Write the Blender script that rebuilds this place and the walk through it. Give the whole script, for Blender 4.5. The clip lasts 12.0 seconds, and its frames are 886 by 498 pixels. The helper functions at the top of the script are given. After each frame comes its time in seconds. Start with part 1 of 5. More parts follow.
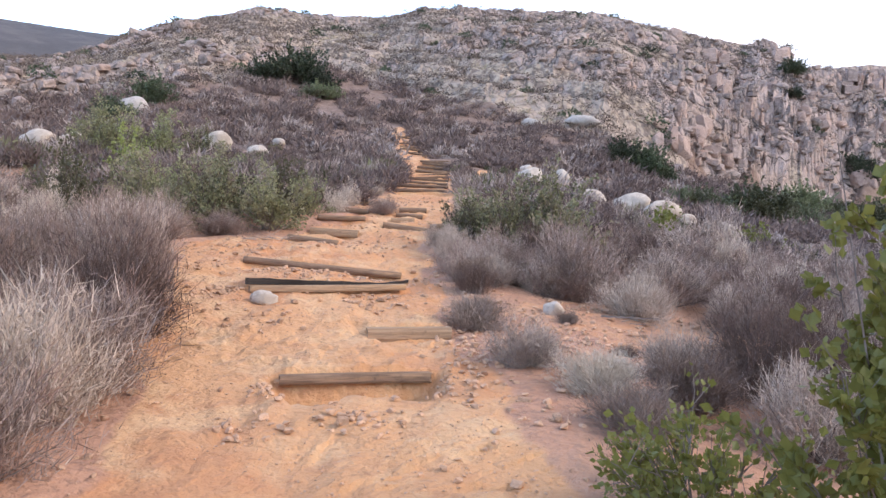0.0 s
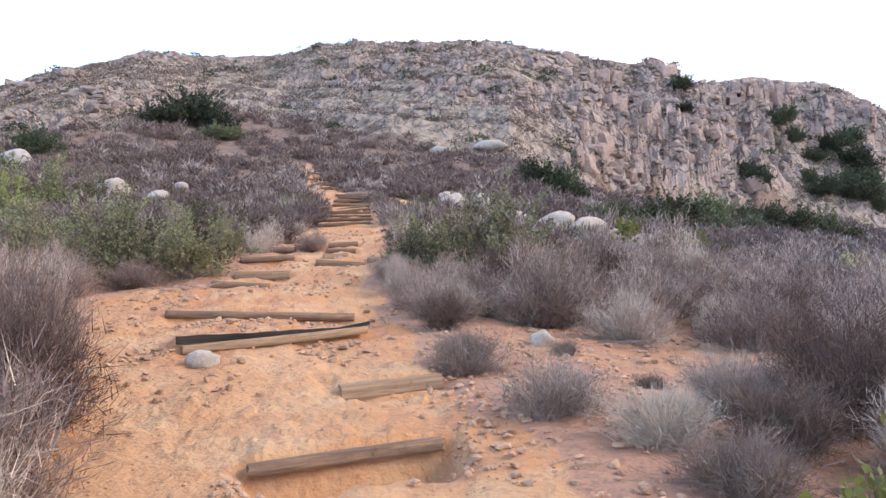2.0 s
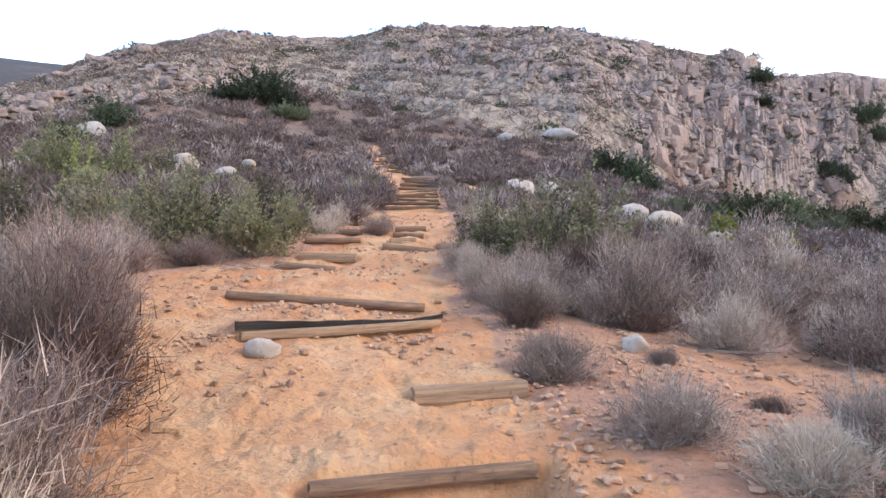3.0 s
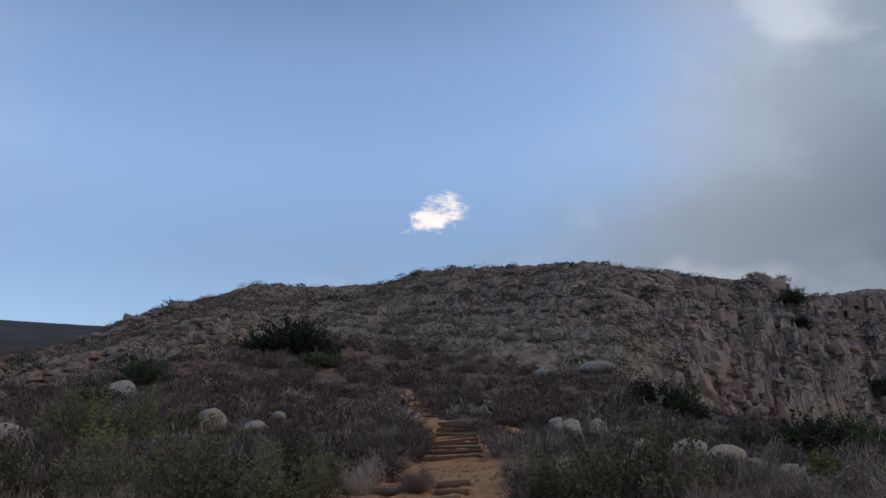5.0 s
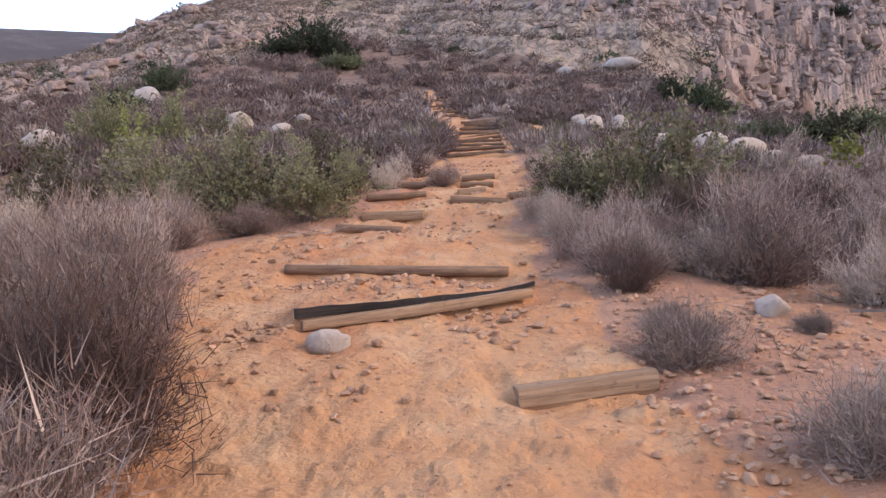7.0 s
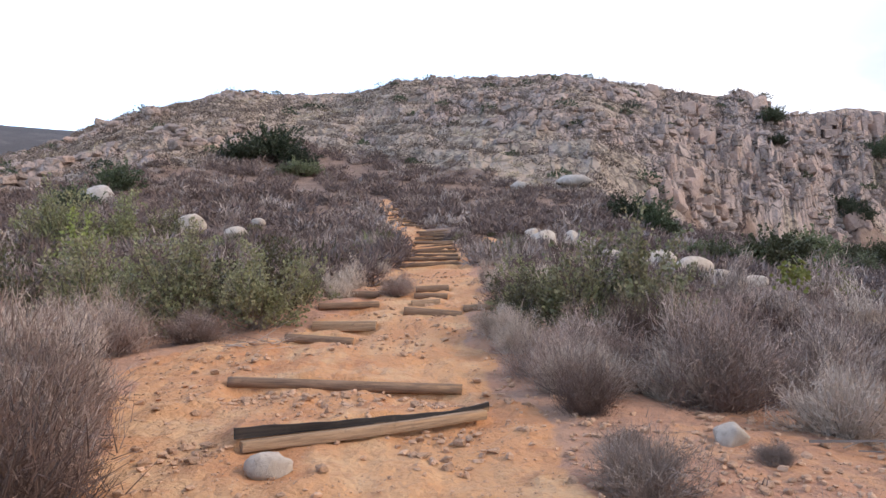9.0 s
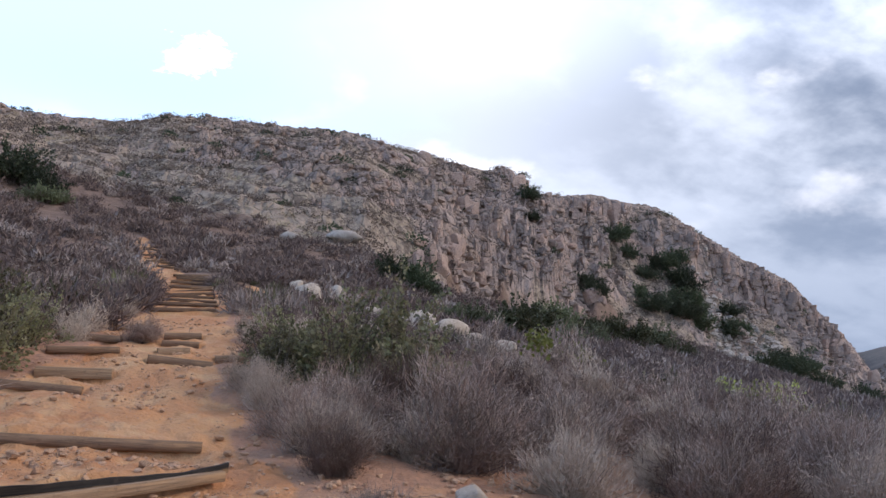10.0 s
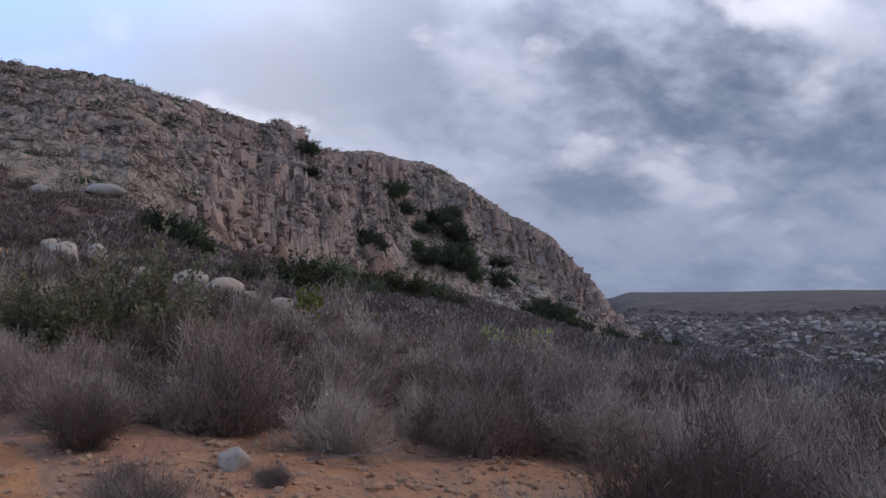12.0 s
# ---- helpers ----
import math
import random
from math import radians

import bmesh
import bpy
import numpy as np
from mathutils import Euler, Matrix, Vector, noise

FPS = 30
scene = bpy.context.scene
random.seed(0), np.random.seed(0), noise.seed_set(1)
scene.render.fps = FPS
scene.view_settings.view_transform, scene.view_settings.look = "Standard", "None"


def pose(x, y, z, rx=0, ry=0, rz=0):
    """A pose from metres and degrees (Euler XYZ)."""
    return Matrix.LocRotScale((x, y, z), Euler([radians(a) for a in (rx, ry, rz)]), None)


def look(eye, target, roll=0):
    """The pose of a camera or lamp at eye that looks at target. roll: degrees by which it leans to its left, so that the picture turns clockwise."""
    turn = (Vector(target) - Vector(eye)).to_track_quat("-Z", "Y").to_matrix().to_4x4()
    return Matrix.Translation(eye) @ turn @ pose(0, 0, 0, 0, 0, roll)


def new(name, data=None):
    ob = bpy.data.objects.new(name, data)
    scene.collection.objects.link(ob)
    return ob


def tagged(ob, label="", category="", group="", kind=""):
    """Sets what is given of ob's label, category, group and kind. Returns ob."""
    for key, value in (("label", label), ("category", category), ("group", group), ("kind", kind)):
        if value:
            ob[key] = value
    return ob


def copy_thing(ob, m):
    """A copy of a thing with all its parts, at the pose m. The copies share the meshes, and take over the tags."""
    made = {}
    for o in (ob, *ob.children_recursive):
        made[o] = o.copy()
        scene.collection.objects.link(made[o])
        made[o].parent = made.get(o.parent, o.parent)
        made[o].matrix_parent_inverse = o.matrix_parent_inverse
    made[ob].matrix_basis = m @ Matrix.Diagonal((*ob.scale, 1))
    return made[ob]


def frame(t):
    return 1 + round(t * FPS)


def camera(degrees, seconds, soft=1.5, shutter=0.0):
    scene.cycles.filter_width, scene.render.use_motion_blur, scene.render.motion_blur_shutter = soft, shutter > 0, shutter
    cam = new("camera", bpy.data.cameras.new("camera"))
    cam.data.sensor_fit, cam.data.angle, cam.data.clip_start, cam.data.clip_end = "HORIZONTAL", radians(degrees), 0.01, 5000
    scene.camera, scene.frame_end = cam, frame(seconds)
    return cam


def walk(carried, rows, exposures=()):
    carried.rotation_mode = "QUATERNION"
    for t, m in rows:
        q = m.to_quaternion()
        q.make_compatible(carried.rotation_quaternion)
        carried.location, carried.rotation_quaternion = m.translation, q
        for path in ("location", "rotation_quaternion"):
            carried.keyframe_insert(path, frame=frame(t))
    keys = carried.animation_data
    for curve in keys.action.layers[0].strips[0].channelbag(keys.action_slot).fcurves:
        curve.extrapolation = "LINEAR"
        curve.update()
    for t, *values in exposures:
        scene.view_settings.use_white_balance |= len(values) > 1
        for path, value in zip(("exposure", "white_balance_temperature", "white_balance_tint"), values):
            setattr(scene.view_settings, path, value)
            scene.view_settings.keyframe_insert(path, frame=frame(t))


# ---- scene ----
cam = camera(59.4, 12.0, soft=1.5, shutter=0.0)
PATH = [
    (0, (1.134, -11.689, 0.821), (1.046, -9.693, 0.737), 2.4),
    (0.5, (1.018, -11.405, 0.816), (0.822, -9.416, 0.765), 1.7),
    (1, (0.787, -11.108, 0.817), (0.636, -9.114, 0.822), -2.3),
    (1.5, (0.604, -10.731, 0.783), (0.566, -8.731, 0.766), -3.7),
    (2, (0.452, -10.255, 0.733), (0.598, -8.26, 0.735), -2.2),
    (2.5, (0.334, -9.853, 0.754), (0.527, -7.863, 0.699), -3.6),
    (3, (0.264, -9.433, 0.742), (0.255, -7.434, 0.714), 0.3),
    (3.5, (0.183, -9.04, 0.82), (0.048, -7.053, 1.011), 0.3),
    (3.7, (0.171, -8.882, 0.837), (0.047, -6.91, 1.146), -1.0),
    (5.3, (0.034, -8.2, 1.0), (-0.036, -6.287, 1.579), -3.0),
    (5.5, (-0.032, -8.185, 1.018), (-0.104, -6.236, 1.461), -3.6),
    (6, (-0.004, -8.156, 0.956), (-0.114, -6.163, 1.084), -5.8),
    (6.5, (0.004, -8.218, 0.883), (-0.164, -6.229, 0.765), -5.1),
    (6.7, (0.01, -8.242, 0.856), (-0.186, -6.26, 0.668), -4.1),
    (8.3, (0.097, -8.102, 0.99), (0.085, -6.104, 1.059), -1.8),
    (8.5, (0.088, -8.114, 0.984), (0.07, -6.115, 1.062), -2.5),
    (9, (0.004, -8.055, 0.933), (-0.034, -6.058, 1.035), -1.7),
    (9.5, (-0.039, -7.98, 0.953), (0.105, -5.994, 1.141), 0.4),
    (10, (0.084, -7.896, 0.942), (0.63, -5.987, 1.181), 1.4),
    (10.5, (0.189, -7.876, 0.934), (1.053, -6.085, 1.152), 0.6),
    (11, (0.199, -7.945, 0.951), (1.203, -6.225, 1.131), -0.3),
    (11.5, (0.195, -7.991, 0.975), (1.238, -6.291, 1.125), -0.5),
    (12, (0.186, -8.033, 0.983), (1.247, -6.343, 1.113), -0.3),
]
EXPOSURES = [(0.0, 1.35, 6600, 17), (3.7, 1.2, 6600, 16), (4.6, -0.2, 6500, 13), (5.3, -1.45, 6250, 11), (5.6, -1.25, 6300, 14), (6.0, -0.28, 7050, 34), (6.5, 0.72, 7100, 42), (6.8, 0.9, 7100, 34), (8.3, 1.0, 6950, 17), (9.2, 0.95, 6950, 17), (10.0, 0.4, 6650, 16), (10.5, -0.15, 6450, 18), (11.0, -0.32, 6480, 20), (12.0, -0.28, 6480, 20)]
walk(cam, [(t, look(eye, target, roll)) for t, eye, target, roll in PATH], EXPOSURES)

# ---------------------------------------------------------------- sky and sun
SUN_AZ, SUN_EL = 100.0, 36.0


def link(nt, a, b):
    nt.links.new(a, b)


def sky_world():
    world = bpy.data.worlds.new("sky")
    scene.world = world
    world.use_nodes = True
    nt = world.node_tree
    nt.nodes.clear()
    N = nt.nodes.new
    out, bg = N("ShaderNodeOutputWorld"), N("ShaderNodeBackground")
    sky = N("ShaderNodeTexSky")
    sky.sky_type, sky.sun_disc = "NISHITA", False
    sky.sun_elevation, sky.sun_rotation = radians(SUN_EL), radians(SUN_AZ)
    sky.air_density, sky.dust_density, sky.ozone_density = 1.0, 1.5, 1.5
    geo = N("ShaderNodeTexCoord")
    sep = N("ShaderNodeSeparateXYZ")
    link(nt, geo.outputs["Generated"], sep.inputs[0])

    def m(op, a, b=None, c=None):
        n = N("ShaderNodeMath")
        n.operation = op
        for i, v in enumerate((a, b, c)):
            if v is None:
                continue
            if isinstance(v, (int, float)):
                n.inputs[i].default_value = v
            else:
                link(nt, v, n.inputs[i])
        return n.outputs[0]

    def ramp(v, a, b):
        n = N("ShaderNodeMapRange")
        n.interpolation_type = "SMOOTHSTEP"
        link(nt, v, n.inputs[0])
        n.inputs[1].default_value, n.inputs[2].default_value = a, b
        return n.outputs[0]

    def mix(f, a, b):
        n = N("ShaderNodeMix")
        n.data_type = "RGBA"
        for sock, v in ((n.inputs[0], f), (n.inputs[6], a), (n.inputs[7], b)):
            if isinstance(v, tuple):
                sock.default_value = (*v, 1)
            elif isinstance(v, (int, float)):
                sock.default_value = v
            else:
                link(nt, v, sock)
        return n.outputs[2]

    x, y, z = sep.outputs
    zz = m("MAXIMUM", z, 0.0)
    flat = m("ADD", zz, 0.45)
    com = N("ShaderNodeCombineXYZ")
    link(nt, m("DIVIDE", x, flat), com.inputs[0])
    link(nt, m("DIVIDE", y, flat), com.inputs[1])

    def cloud_noise(scale, detail, offset, rough=0.55, dist=0.0):
        mp, n = N("ShaderNodeMapping"), N("ShaderNodeTexNoise")
        mp.inputs["Location"].default_value = offset
        mp.inputs["Scale"].default_value = (1.25, 1.45, 1.0)
        link(nt, com.outputs[0], mp.inputs[0])
        link(nt, mp.outputs[0], n.inputs["Vector"])
        n.inputs["Scale"].default_value, n.inputs["Detail"].default_value = scale, detail
        n.inputs["Roughness"].default_value, n.inputs["Distortion"].default_value = rough, dist
        return n.outputs[0]

    big = cloud_noise(1.5, 6, (3.1, 1.7, 0.0), 0.52, 0.15)
    fine = cloud_noise(4.2, 8, (0.4, 5.2, 0.0), 0.55, 0.1)
    # the cloud deck thickens from the open blue side to the other
    cover = m("ADD", m("MULTIPLY", ramp(x, -0.05, 0.62), 0.62), m("MULTIPLY_ADD", big, 0.9, -0.42))
    veil = ramp(cover, 0.02, 0.50)
    thick = ramp(m("ADD", m("MULTIPLY", big, 0.6), m("MULTIPLY", fine, 0.45)), 0.41, 0.63)
    thick = m("MULTIPLY", thick, m("MULTIPLY_ADD", ramp(x, 0.25, 0.75), 0.9, 0.1))
    blue = N("ShaderNodeVectorMath")
    blue.operation = "SCALE"
    link(nt, sky.outputs[0], blue.inputs[0])
    blue.inputs["Scale"].default_value = 0.385
    grey = mix(thick, (0.74, 0.85, 1.01), (0.19, 0.258, 0.38))
    gaps = cloud_noise(3.0, 7, (7.3, 2.2, 0.0), 0.5, 0.2)
    grey = mix(m("MULTIPLY", ramp(gaps, 0.56, 0.70), 0.7), grey, (1.15, 1.22, 1.34))
    low = m("MULTIPLY", ramp(z, 0.30, 0.02), ramp(x, 0.30, 0.60))
    grey = mix(m("MULTIPLY", low, 0.8), grey, (0.31, 0.40, 0.55))
    col = mix(veil, blue.outputs[0], grey)
    # sky brightened above the hill, and dimmed high overhead to weaken light on the ground
    lift = N("ShaderNodeVectorMath")
    lift.operation = "SCALE"
    link(nt, col, lift.inputs[0])
    link(nt, m("SUBTRACT", m("MULTIPLY_ADD", ramp(z, 0.26, 0.42), 0.4, 1.0), m("MULTIPLY", ramp(z, 0.48, 0.75), 0.9)), lift.inputs["Scale"])
    col = lift.outputs[0]
    # one small bright cloud by itself in the blue
    wide = N("ShaderNodeMapping")
    wide.inputs["Scale"].default_value = (1.0, 1.0, 1.7)
    link(nt, geo.outputs["Generated"], wide.inputs[0])
    aim = N("ShaderNodeVectorMath")
    aim.operation = "DISTANCE"
    link(nt, wide.outputs[0], aim.inputs[0])
    az, el = (radians(v) for v in SMALL_CLOUD)
    aim.inputs[1].default_value = (math.sin(az) * math.cos(el), math.cos(az) * math.cos(el), 1.7 * math.sin(el))
    puff_noise = N("ShaderNodeTexNoise")
    puff_noise.inputs["Scale"].default_value, puff_noise.inputs["Detail"].default_value = 22, 8
    puff_noise.inputs["Roughness"].default_value = 0.65
    link(nt, wide.outputs[0], puff_noise.inputs["Vector"])
    puff = ramp(m("ADD", aim.outputs["Value"], m("MULTIPLY_ADD", puff_noise.outputs[0], 0.16, -0.08)), 0.040, 0.006)
    col = mix(puff, col, (2.7, 2.35, 2.2))
    # below the skyline the sky gives way to the earth's colour
    col = mix(ramp(z, 0.0, -0.12), col, (0.10, 0.085, 0.075))
    link(nt, col, bg.inputs[0])
    bg.inputs[1].default_value = 0.9
    link(nt, bg.outputs[0], out.inputs[0])


SMALL_CLOUD = (-2.6, 19.2)
sky_world()
lamp = bpy.data.lights.new("sun", "SUN")
lamp.energy, lamp.angle, lamp.color = 1.4, radians(28), (1.0, 0.94, 0.87)
sun = new("sun", lamp)
sun.matrix_world = Matrix.Translation((40, 40, 60)) @ Euler((radians(90 - SUN_EL), 0, radians(180 - SUN_AZ))).to_matrix().to_4x4()


# ---------------------------------------------------------------- materials
class Nodes:
    """A small writer of node materials."""

    def __init__(self, name, rough=0.9):
        self.mat = bpy.data.materials.new(name)
        self.mat.use_nodes = True
        self.nt = self.mat.node_tree
        self.bsdf = self.nt.nodes["Principled BSDF"]
        self.bsdf.inputs["Roughness"].default_value = rough
        self.bsdf.inputs["Specular IOR Level"].default_value = 0.25
        self.pos = self.nt.nodes.new("ShaderNodeTexCoord").outputs["Object"]

    def put(self, sock, v):
        if isinstance(v, tuple):
            sock.default_value = (*v, 1) if len(v) == 3 and sock.type == "RGBA" else v
        elif isinstance(v, (int, float)):
            sock.default_value = v
        else:
            self.nt.links.new(v, sock)

    def noise(self, scale, detail=4, rough=0.6, dist=0.0, stretch=None, pos=None):
        n = self.nt.nodes.new("ShaderNodeTexNoise")
        src = pos or self.pos
        if stretch:
            mp = self.nt.nodes.new("ShaderNodeMapping")
            mp.inputs["Scale"].default_value = stretch
            self.put(mp.inputs[0], src)
            src = mp.outputs[0]
        self.put(n.inputs["Vector"], src)
        n.inputs["Scale"].default_value, n.inputs["Detail"].default_value = scale, detail
        n.inputs["Roughness"].default_value, n.inputs["Distortion"].default_value = rough, dist
        return n.outputs[0]

    def cells(self, scale, feature="F1", out="Distance", stretch=None):
        n = self.nt.nodes.new("ShaderNodeTexVoronoi")
        n.feature = feature
        n.inputs["Scale"].default_value = scale
        src = self.pos
        if stretch:
            mp = self.nt.nodes.new("ShaderNodeMapping")
            mp.inputs["Scale"].default_value = stretch
            self.put(mp.inputs[0], src)
            src = mp.outputs[0]
        self.put(n.inputs["Vector"], src)
        return n.outputs[out]

    def ramp(self, v, a, b, lo=0.0, hi=1.0):
        n = self.nt.nodes.new("ShaderNodeMapRange")
        n.interpolation_type = "SMOOTHSTEP"
        self.put(n.inputs[0], v)
        for i, q in enumerate((a, b, lo, hi)):
            n.inputs[i + 1].default_value = q
        return n.outputs[0]

    def math(self, op, a, b=0.0):
        n = self.nt.nodes.new("ShaderNodeMath")
        n.operation = op
        self.put(n.inputs[0], a)
        self.put(n.inputs[1], b)
        return n.outputs[0]

    def mix(self, f, a, b, blend="MIX"):
        n = self.nt.nodes.new("ShaderNodeMix")
        n.data_type, n.blend_type = "RGBA", blend
        self.put(n.inputs[0], f)
        self.put(n.inputs[6], a)
        self.put(n.inputs[7], b)
        return n.outputs[2]

    def attr(self, name):
        n = self.nt.nodes.new("ShaderNodeAttribute")
        n.attribute_name = name
        return n.outputs["Fac"]

    def rand(self, island=False):
        if island:
            return self.nt.nodes.new("ShaderNodeNewGeometry").outputs["Random Per Island"]
        return self.nt.nodes.new("ShaderNodeObjectInfo").outputs["Random"]

    def bump(self, h, strength=0.5, dist=0.02):
        n = self.nt.nodes.new("ShaderNodeBump")
        n.inputs["Strength"].default_value, n.inputs["Distance"].default_value = strength, dist
        self.put(n.inputs["Height"], h)
        self.put(self.bsdf.inputs["Normal"], n.outputs[0])

    def done(self, col):
        self.put(self.bsdf.inputs["Base Color"], col)
        return self.mat


def rock_colour(m, k=1.0):
    big, fine = m.noise(0.35, 6), m.noise(3.2, 8, 0.7)
    c = m.mix(m.ramp(big, 0.35, 0.65), (0.40 * k, 0.312 * k, 0.272 * k), (0.47 * k, 0.335 * k, 0.27 * k))
    c = m.mix(m.ramp(m.noise(0.9, 5, 0.65), 0.56, 0.70), c, (0.47 * k, 0.29 * k, 0.20 * k))
    c = m.mix(m.ramp(m.noise(0.09, 5, 0.6), 0.50, 0.62, 0, 0.6), c, (0.45 * k, 0.315 * k, 0.23 * k))
    c = m.mix(m.ramp(fine, 0.40, 0.72, 0.0, 0.75), c, (0.19 * k, 0.155 * k, 0.135 * k))
    c = m.mix(m.ramp(m.noise(1.7, 6, 0.7), 0.58, 0.72, 0, 0.6), c, (0.54 * k, 0.50 * k, 0.45 * k))
    warp = m.nt.nodes.new("ShaderNodeVectorMath")
    warp.operation = "ADD"
    wob = m.nt.nodes.new("ShaderNodeTexNoise")
    wob.inputs["Scale"].default_value, wob.inputs["Detail"].default_value = 0.8, 5
    m.put(wob.inputs["Vector"], m.pos)
    m.put(warp.inputs[0], m.pos)
    m.put(warp.inputs[1], wob.outputs["Color"])
    plain, m.pos = m.pos, warp.outputs[0]
    joints = m.math("MINIMUM", m.cells(0.30, "DISTANCE_TO_EDGE", stretch=(1, 1, 0.5)), m.cells(0.8, "DISTANCE_TO_EDGE", stretch=(1, 1, 0.7)))
    m.pos = plain
    m.joints = joints
    return m.mix(m.math("MULTIPLY", m.ramp(joints, 0.05, 0.010, 0, 0.85), m.ramp(m.noise(0.30, 4), 0.44, 0.58)), c, (0.075 * k, 0.062 * k, 0.055 * k))


def ground_material():
    m = Nodes("earth")
    trail, rock = m.attr("trail"), m.attr("rock")
    n1, n2, n3 = m.noise(0.45, 5), m.noise(4.0, 7, 0.65), m.noise(38, 5, 0.7)
    n4, n5 = m.noise(1.3, 6, 0.62), m.noise(11, 6, 0.65)
    dirt = m.mix(m.ramp(n1, 0.38, 0.62), (0.57, 0.30, 0.142), (0.51, 0.232, 0.106))
    dirt = m.mix(m.ramp(n4, 0.46, 0.66, 0, 0.8), dirt, (0.61, 0.37, 0.195))
    dirt = m.mix(m.ramp(n2, 0.52, 0.70, 0, 0.55), dirt, (0.40, 0.175, 0.085))
    dirt = m.mix(m.ramp(n5, 0.56, 0.72, 0, 0.6), dirt, (0.29, 0.125, 0.060))
    dirt = m.mix(m.ramp(n3, 0.55, 0.75, 0, 0.3), dirt, (0.30, 0.145, 0.070))
    grit = m.cells(19)
    dirt = m.mix(m.math("MULTIPLY", m.ramp(grit, 0.20, 0.12, 0, 0.5), m.ramp(n4, 0.48, 0.56)), dirt, (0.58, 0.40, 0.27))
    soil = m.mix(m.ramp(n2, 0.4, 0.65), (0.41, 0.212, 0.130), (0.47, 0.245, 0.145))
    soil = m.mix(m.ramp(n5, 0.48, 0.68, 0, 0.6), soil, (0.19, 0.115, 0.082))
    soil = m.mix(m.ramp(m.noise(0.3, 4), 0.48, 0.62, 0, 0.6), soil, (0.42, 0.245, 0.155))
    soil = m.mix(m.math("MULTIPLY", m.attr("litter"), 0.8), soil, m.mix(m.ramp(n4, 0.4, 0.6), (0.115, 0.085, 0.07), (0.20, 0.145, 0.115)))
    t = m.ramp(m.math("ADD", trail, m.math("MULTIPLY", m.math("SUBTRACT", n2, 0.5), 0.6)), 0.35, 0.65)
    c = m.mix(t, soil, dirt)
    rk = rock_colour(m, 0.98)
    tuft = m.ramp(m.noise(0.42, 8, 0.75), 0.46, 0.56)
    face = m.nt.nodes.new("ShaderNodeSeparateXYZ")
    m.put(face.inputs[0], m.nt.nodes.new("ShaderNodeNewGeometry").outputs["True Normal"])
    tuft = m.math("MULTIPLY", tuft, m.ramp(face.outputs[2], 0.55, 0.80))
    tuft = m.math("MAXIMUM", tuft, m.ramp(m.attr("outcrop"), 0.75, 0.15))
    straw = m.mix(m.ramp(m.noise(2.0, 5), 0.4, 0.6), (0.16, 0.122, 0.10), (0.40, 0.31, 0.225))
    straw = m.mix(m.ramp(m.noise(0.22, 6, 0.7), 0.46, 0.60, 0, 0.8), straw, (0.42, 0.32, 0.245))
    rk = m.mix(m.math("MULTIPLY", tuft, 0.9), rk, straw)
    c = m.mix(m.ramp(rock, 0.35, 0.6), c, rk)
    wild = m.mix(m.ramp(m.noise(0.03, 8, 0.75), 0.40, 0.64), (0.078, 0.069, 0.066), (0.135, 0.114, 0.104))
    wild = m.mix(m.math("MULTIPLY", m.ramp(m.noise(0.16, 7, 0.75), 0.50, 0.60), m.ramp(rock, 0.1, 0.6)), wild, (0.35, 0.265, 0.22))
    c = m.mix(m.attr("distance"), c, wild)
    m.bump(m.math("ADD", m.math("MULTIPLY", n3, 0.12), m.math("ADD", n2, m.math("ADD", m.math("MULTIPLY", n5, 0.5), m.math("ADD", m.math("MULTIPLY", grit, -0.12), m.math("MULTIPLY", m.math("MULTIPLY", m.ramp(m.joints, 0.0, 0.12), rock), 3.0))))), 0.9, 0.09)
    return m.done(c)


def stone_material(name, k=1.0, tint=(1, 1, 1)):
    m = Nodes(name, 0.85)
    c = m.mix(m.ramp(m.noise(3.0, 6), 0.35, 0.65), tuple(0.54 * k * t for t in tint), tuple(0.38 * k * t for t in tint))
    c = m.mix(m.ramp(m.noise(22, 6, 0.7), 0.52, 0.72, 0, 0.6), c, tuple(0.22 * k * t for t in tint))
    c = m.mix(m.math("MULTIPLY", m.rand(True), 0.30), c, tuple(0.24 * k * t for t in tint))
    m.bump(m.noise(14, 8, 0.7), 0.7, 0.04)
    return m.done(c)


def hill_rock_material(pale=(0.43, 0.34, 0.28)):
    m = Nodes("hill_rock", 0.9)
    c = rock_colour(m, 1.02)
    c = m.mix(m.ramp(m.rand(True), 0.0, 0.5, 0.6, 0.0), c, (0.22, 0.175, 0.155))
    c = m.mix(m.ramp(m.rand(True), 0.4, 1.0, 0, 0.6), c, pale)
    c = m.mix(m.ramp(m.rand(), 0.55, 0.0, 0, 0.6), c, (0.20, 0.155, 0.135))
    c = m.mix(m.ramp(m.rand(), 0.7, 1.0, 0, 0.6), c, (0.46, 0.30, 0.23))
    m.bump(m.math("ADD", m.noise(2.4, 8, 0.7), m.math("MULTIPLY", m.cells(1.3), -0.5)), 1.0, 0.25)
    return m.done(c)


def wood_material(name, a, b, grain_axis=(1.0, 24.0, 24.0)):
    m = Nodes(name, 0.85)
    g = m.noise(2.2, 8, 0.7, 0.4, grain_axis)
    c = m.mix(m.ramp(g, 0.35, 0.68), a, b)
    c = m.mix(m.ramp(m.noise(1.4, 5, 0.6, 0, (1, 9, 9)), 0.55, 0.72, 0, 0.75), c, (0.42, 0.24, 0.12))
    c = m.mix(m.ramp(m.noise(9, 4), 0.60, 0.75, 0, 0.6), c, (0.07, 0.05, 0.038))
    m.bump(g, 0.8, 0.012)
    return m.done(c)


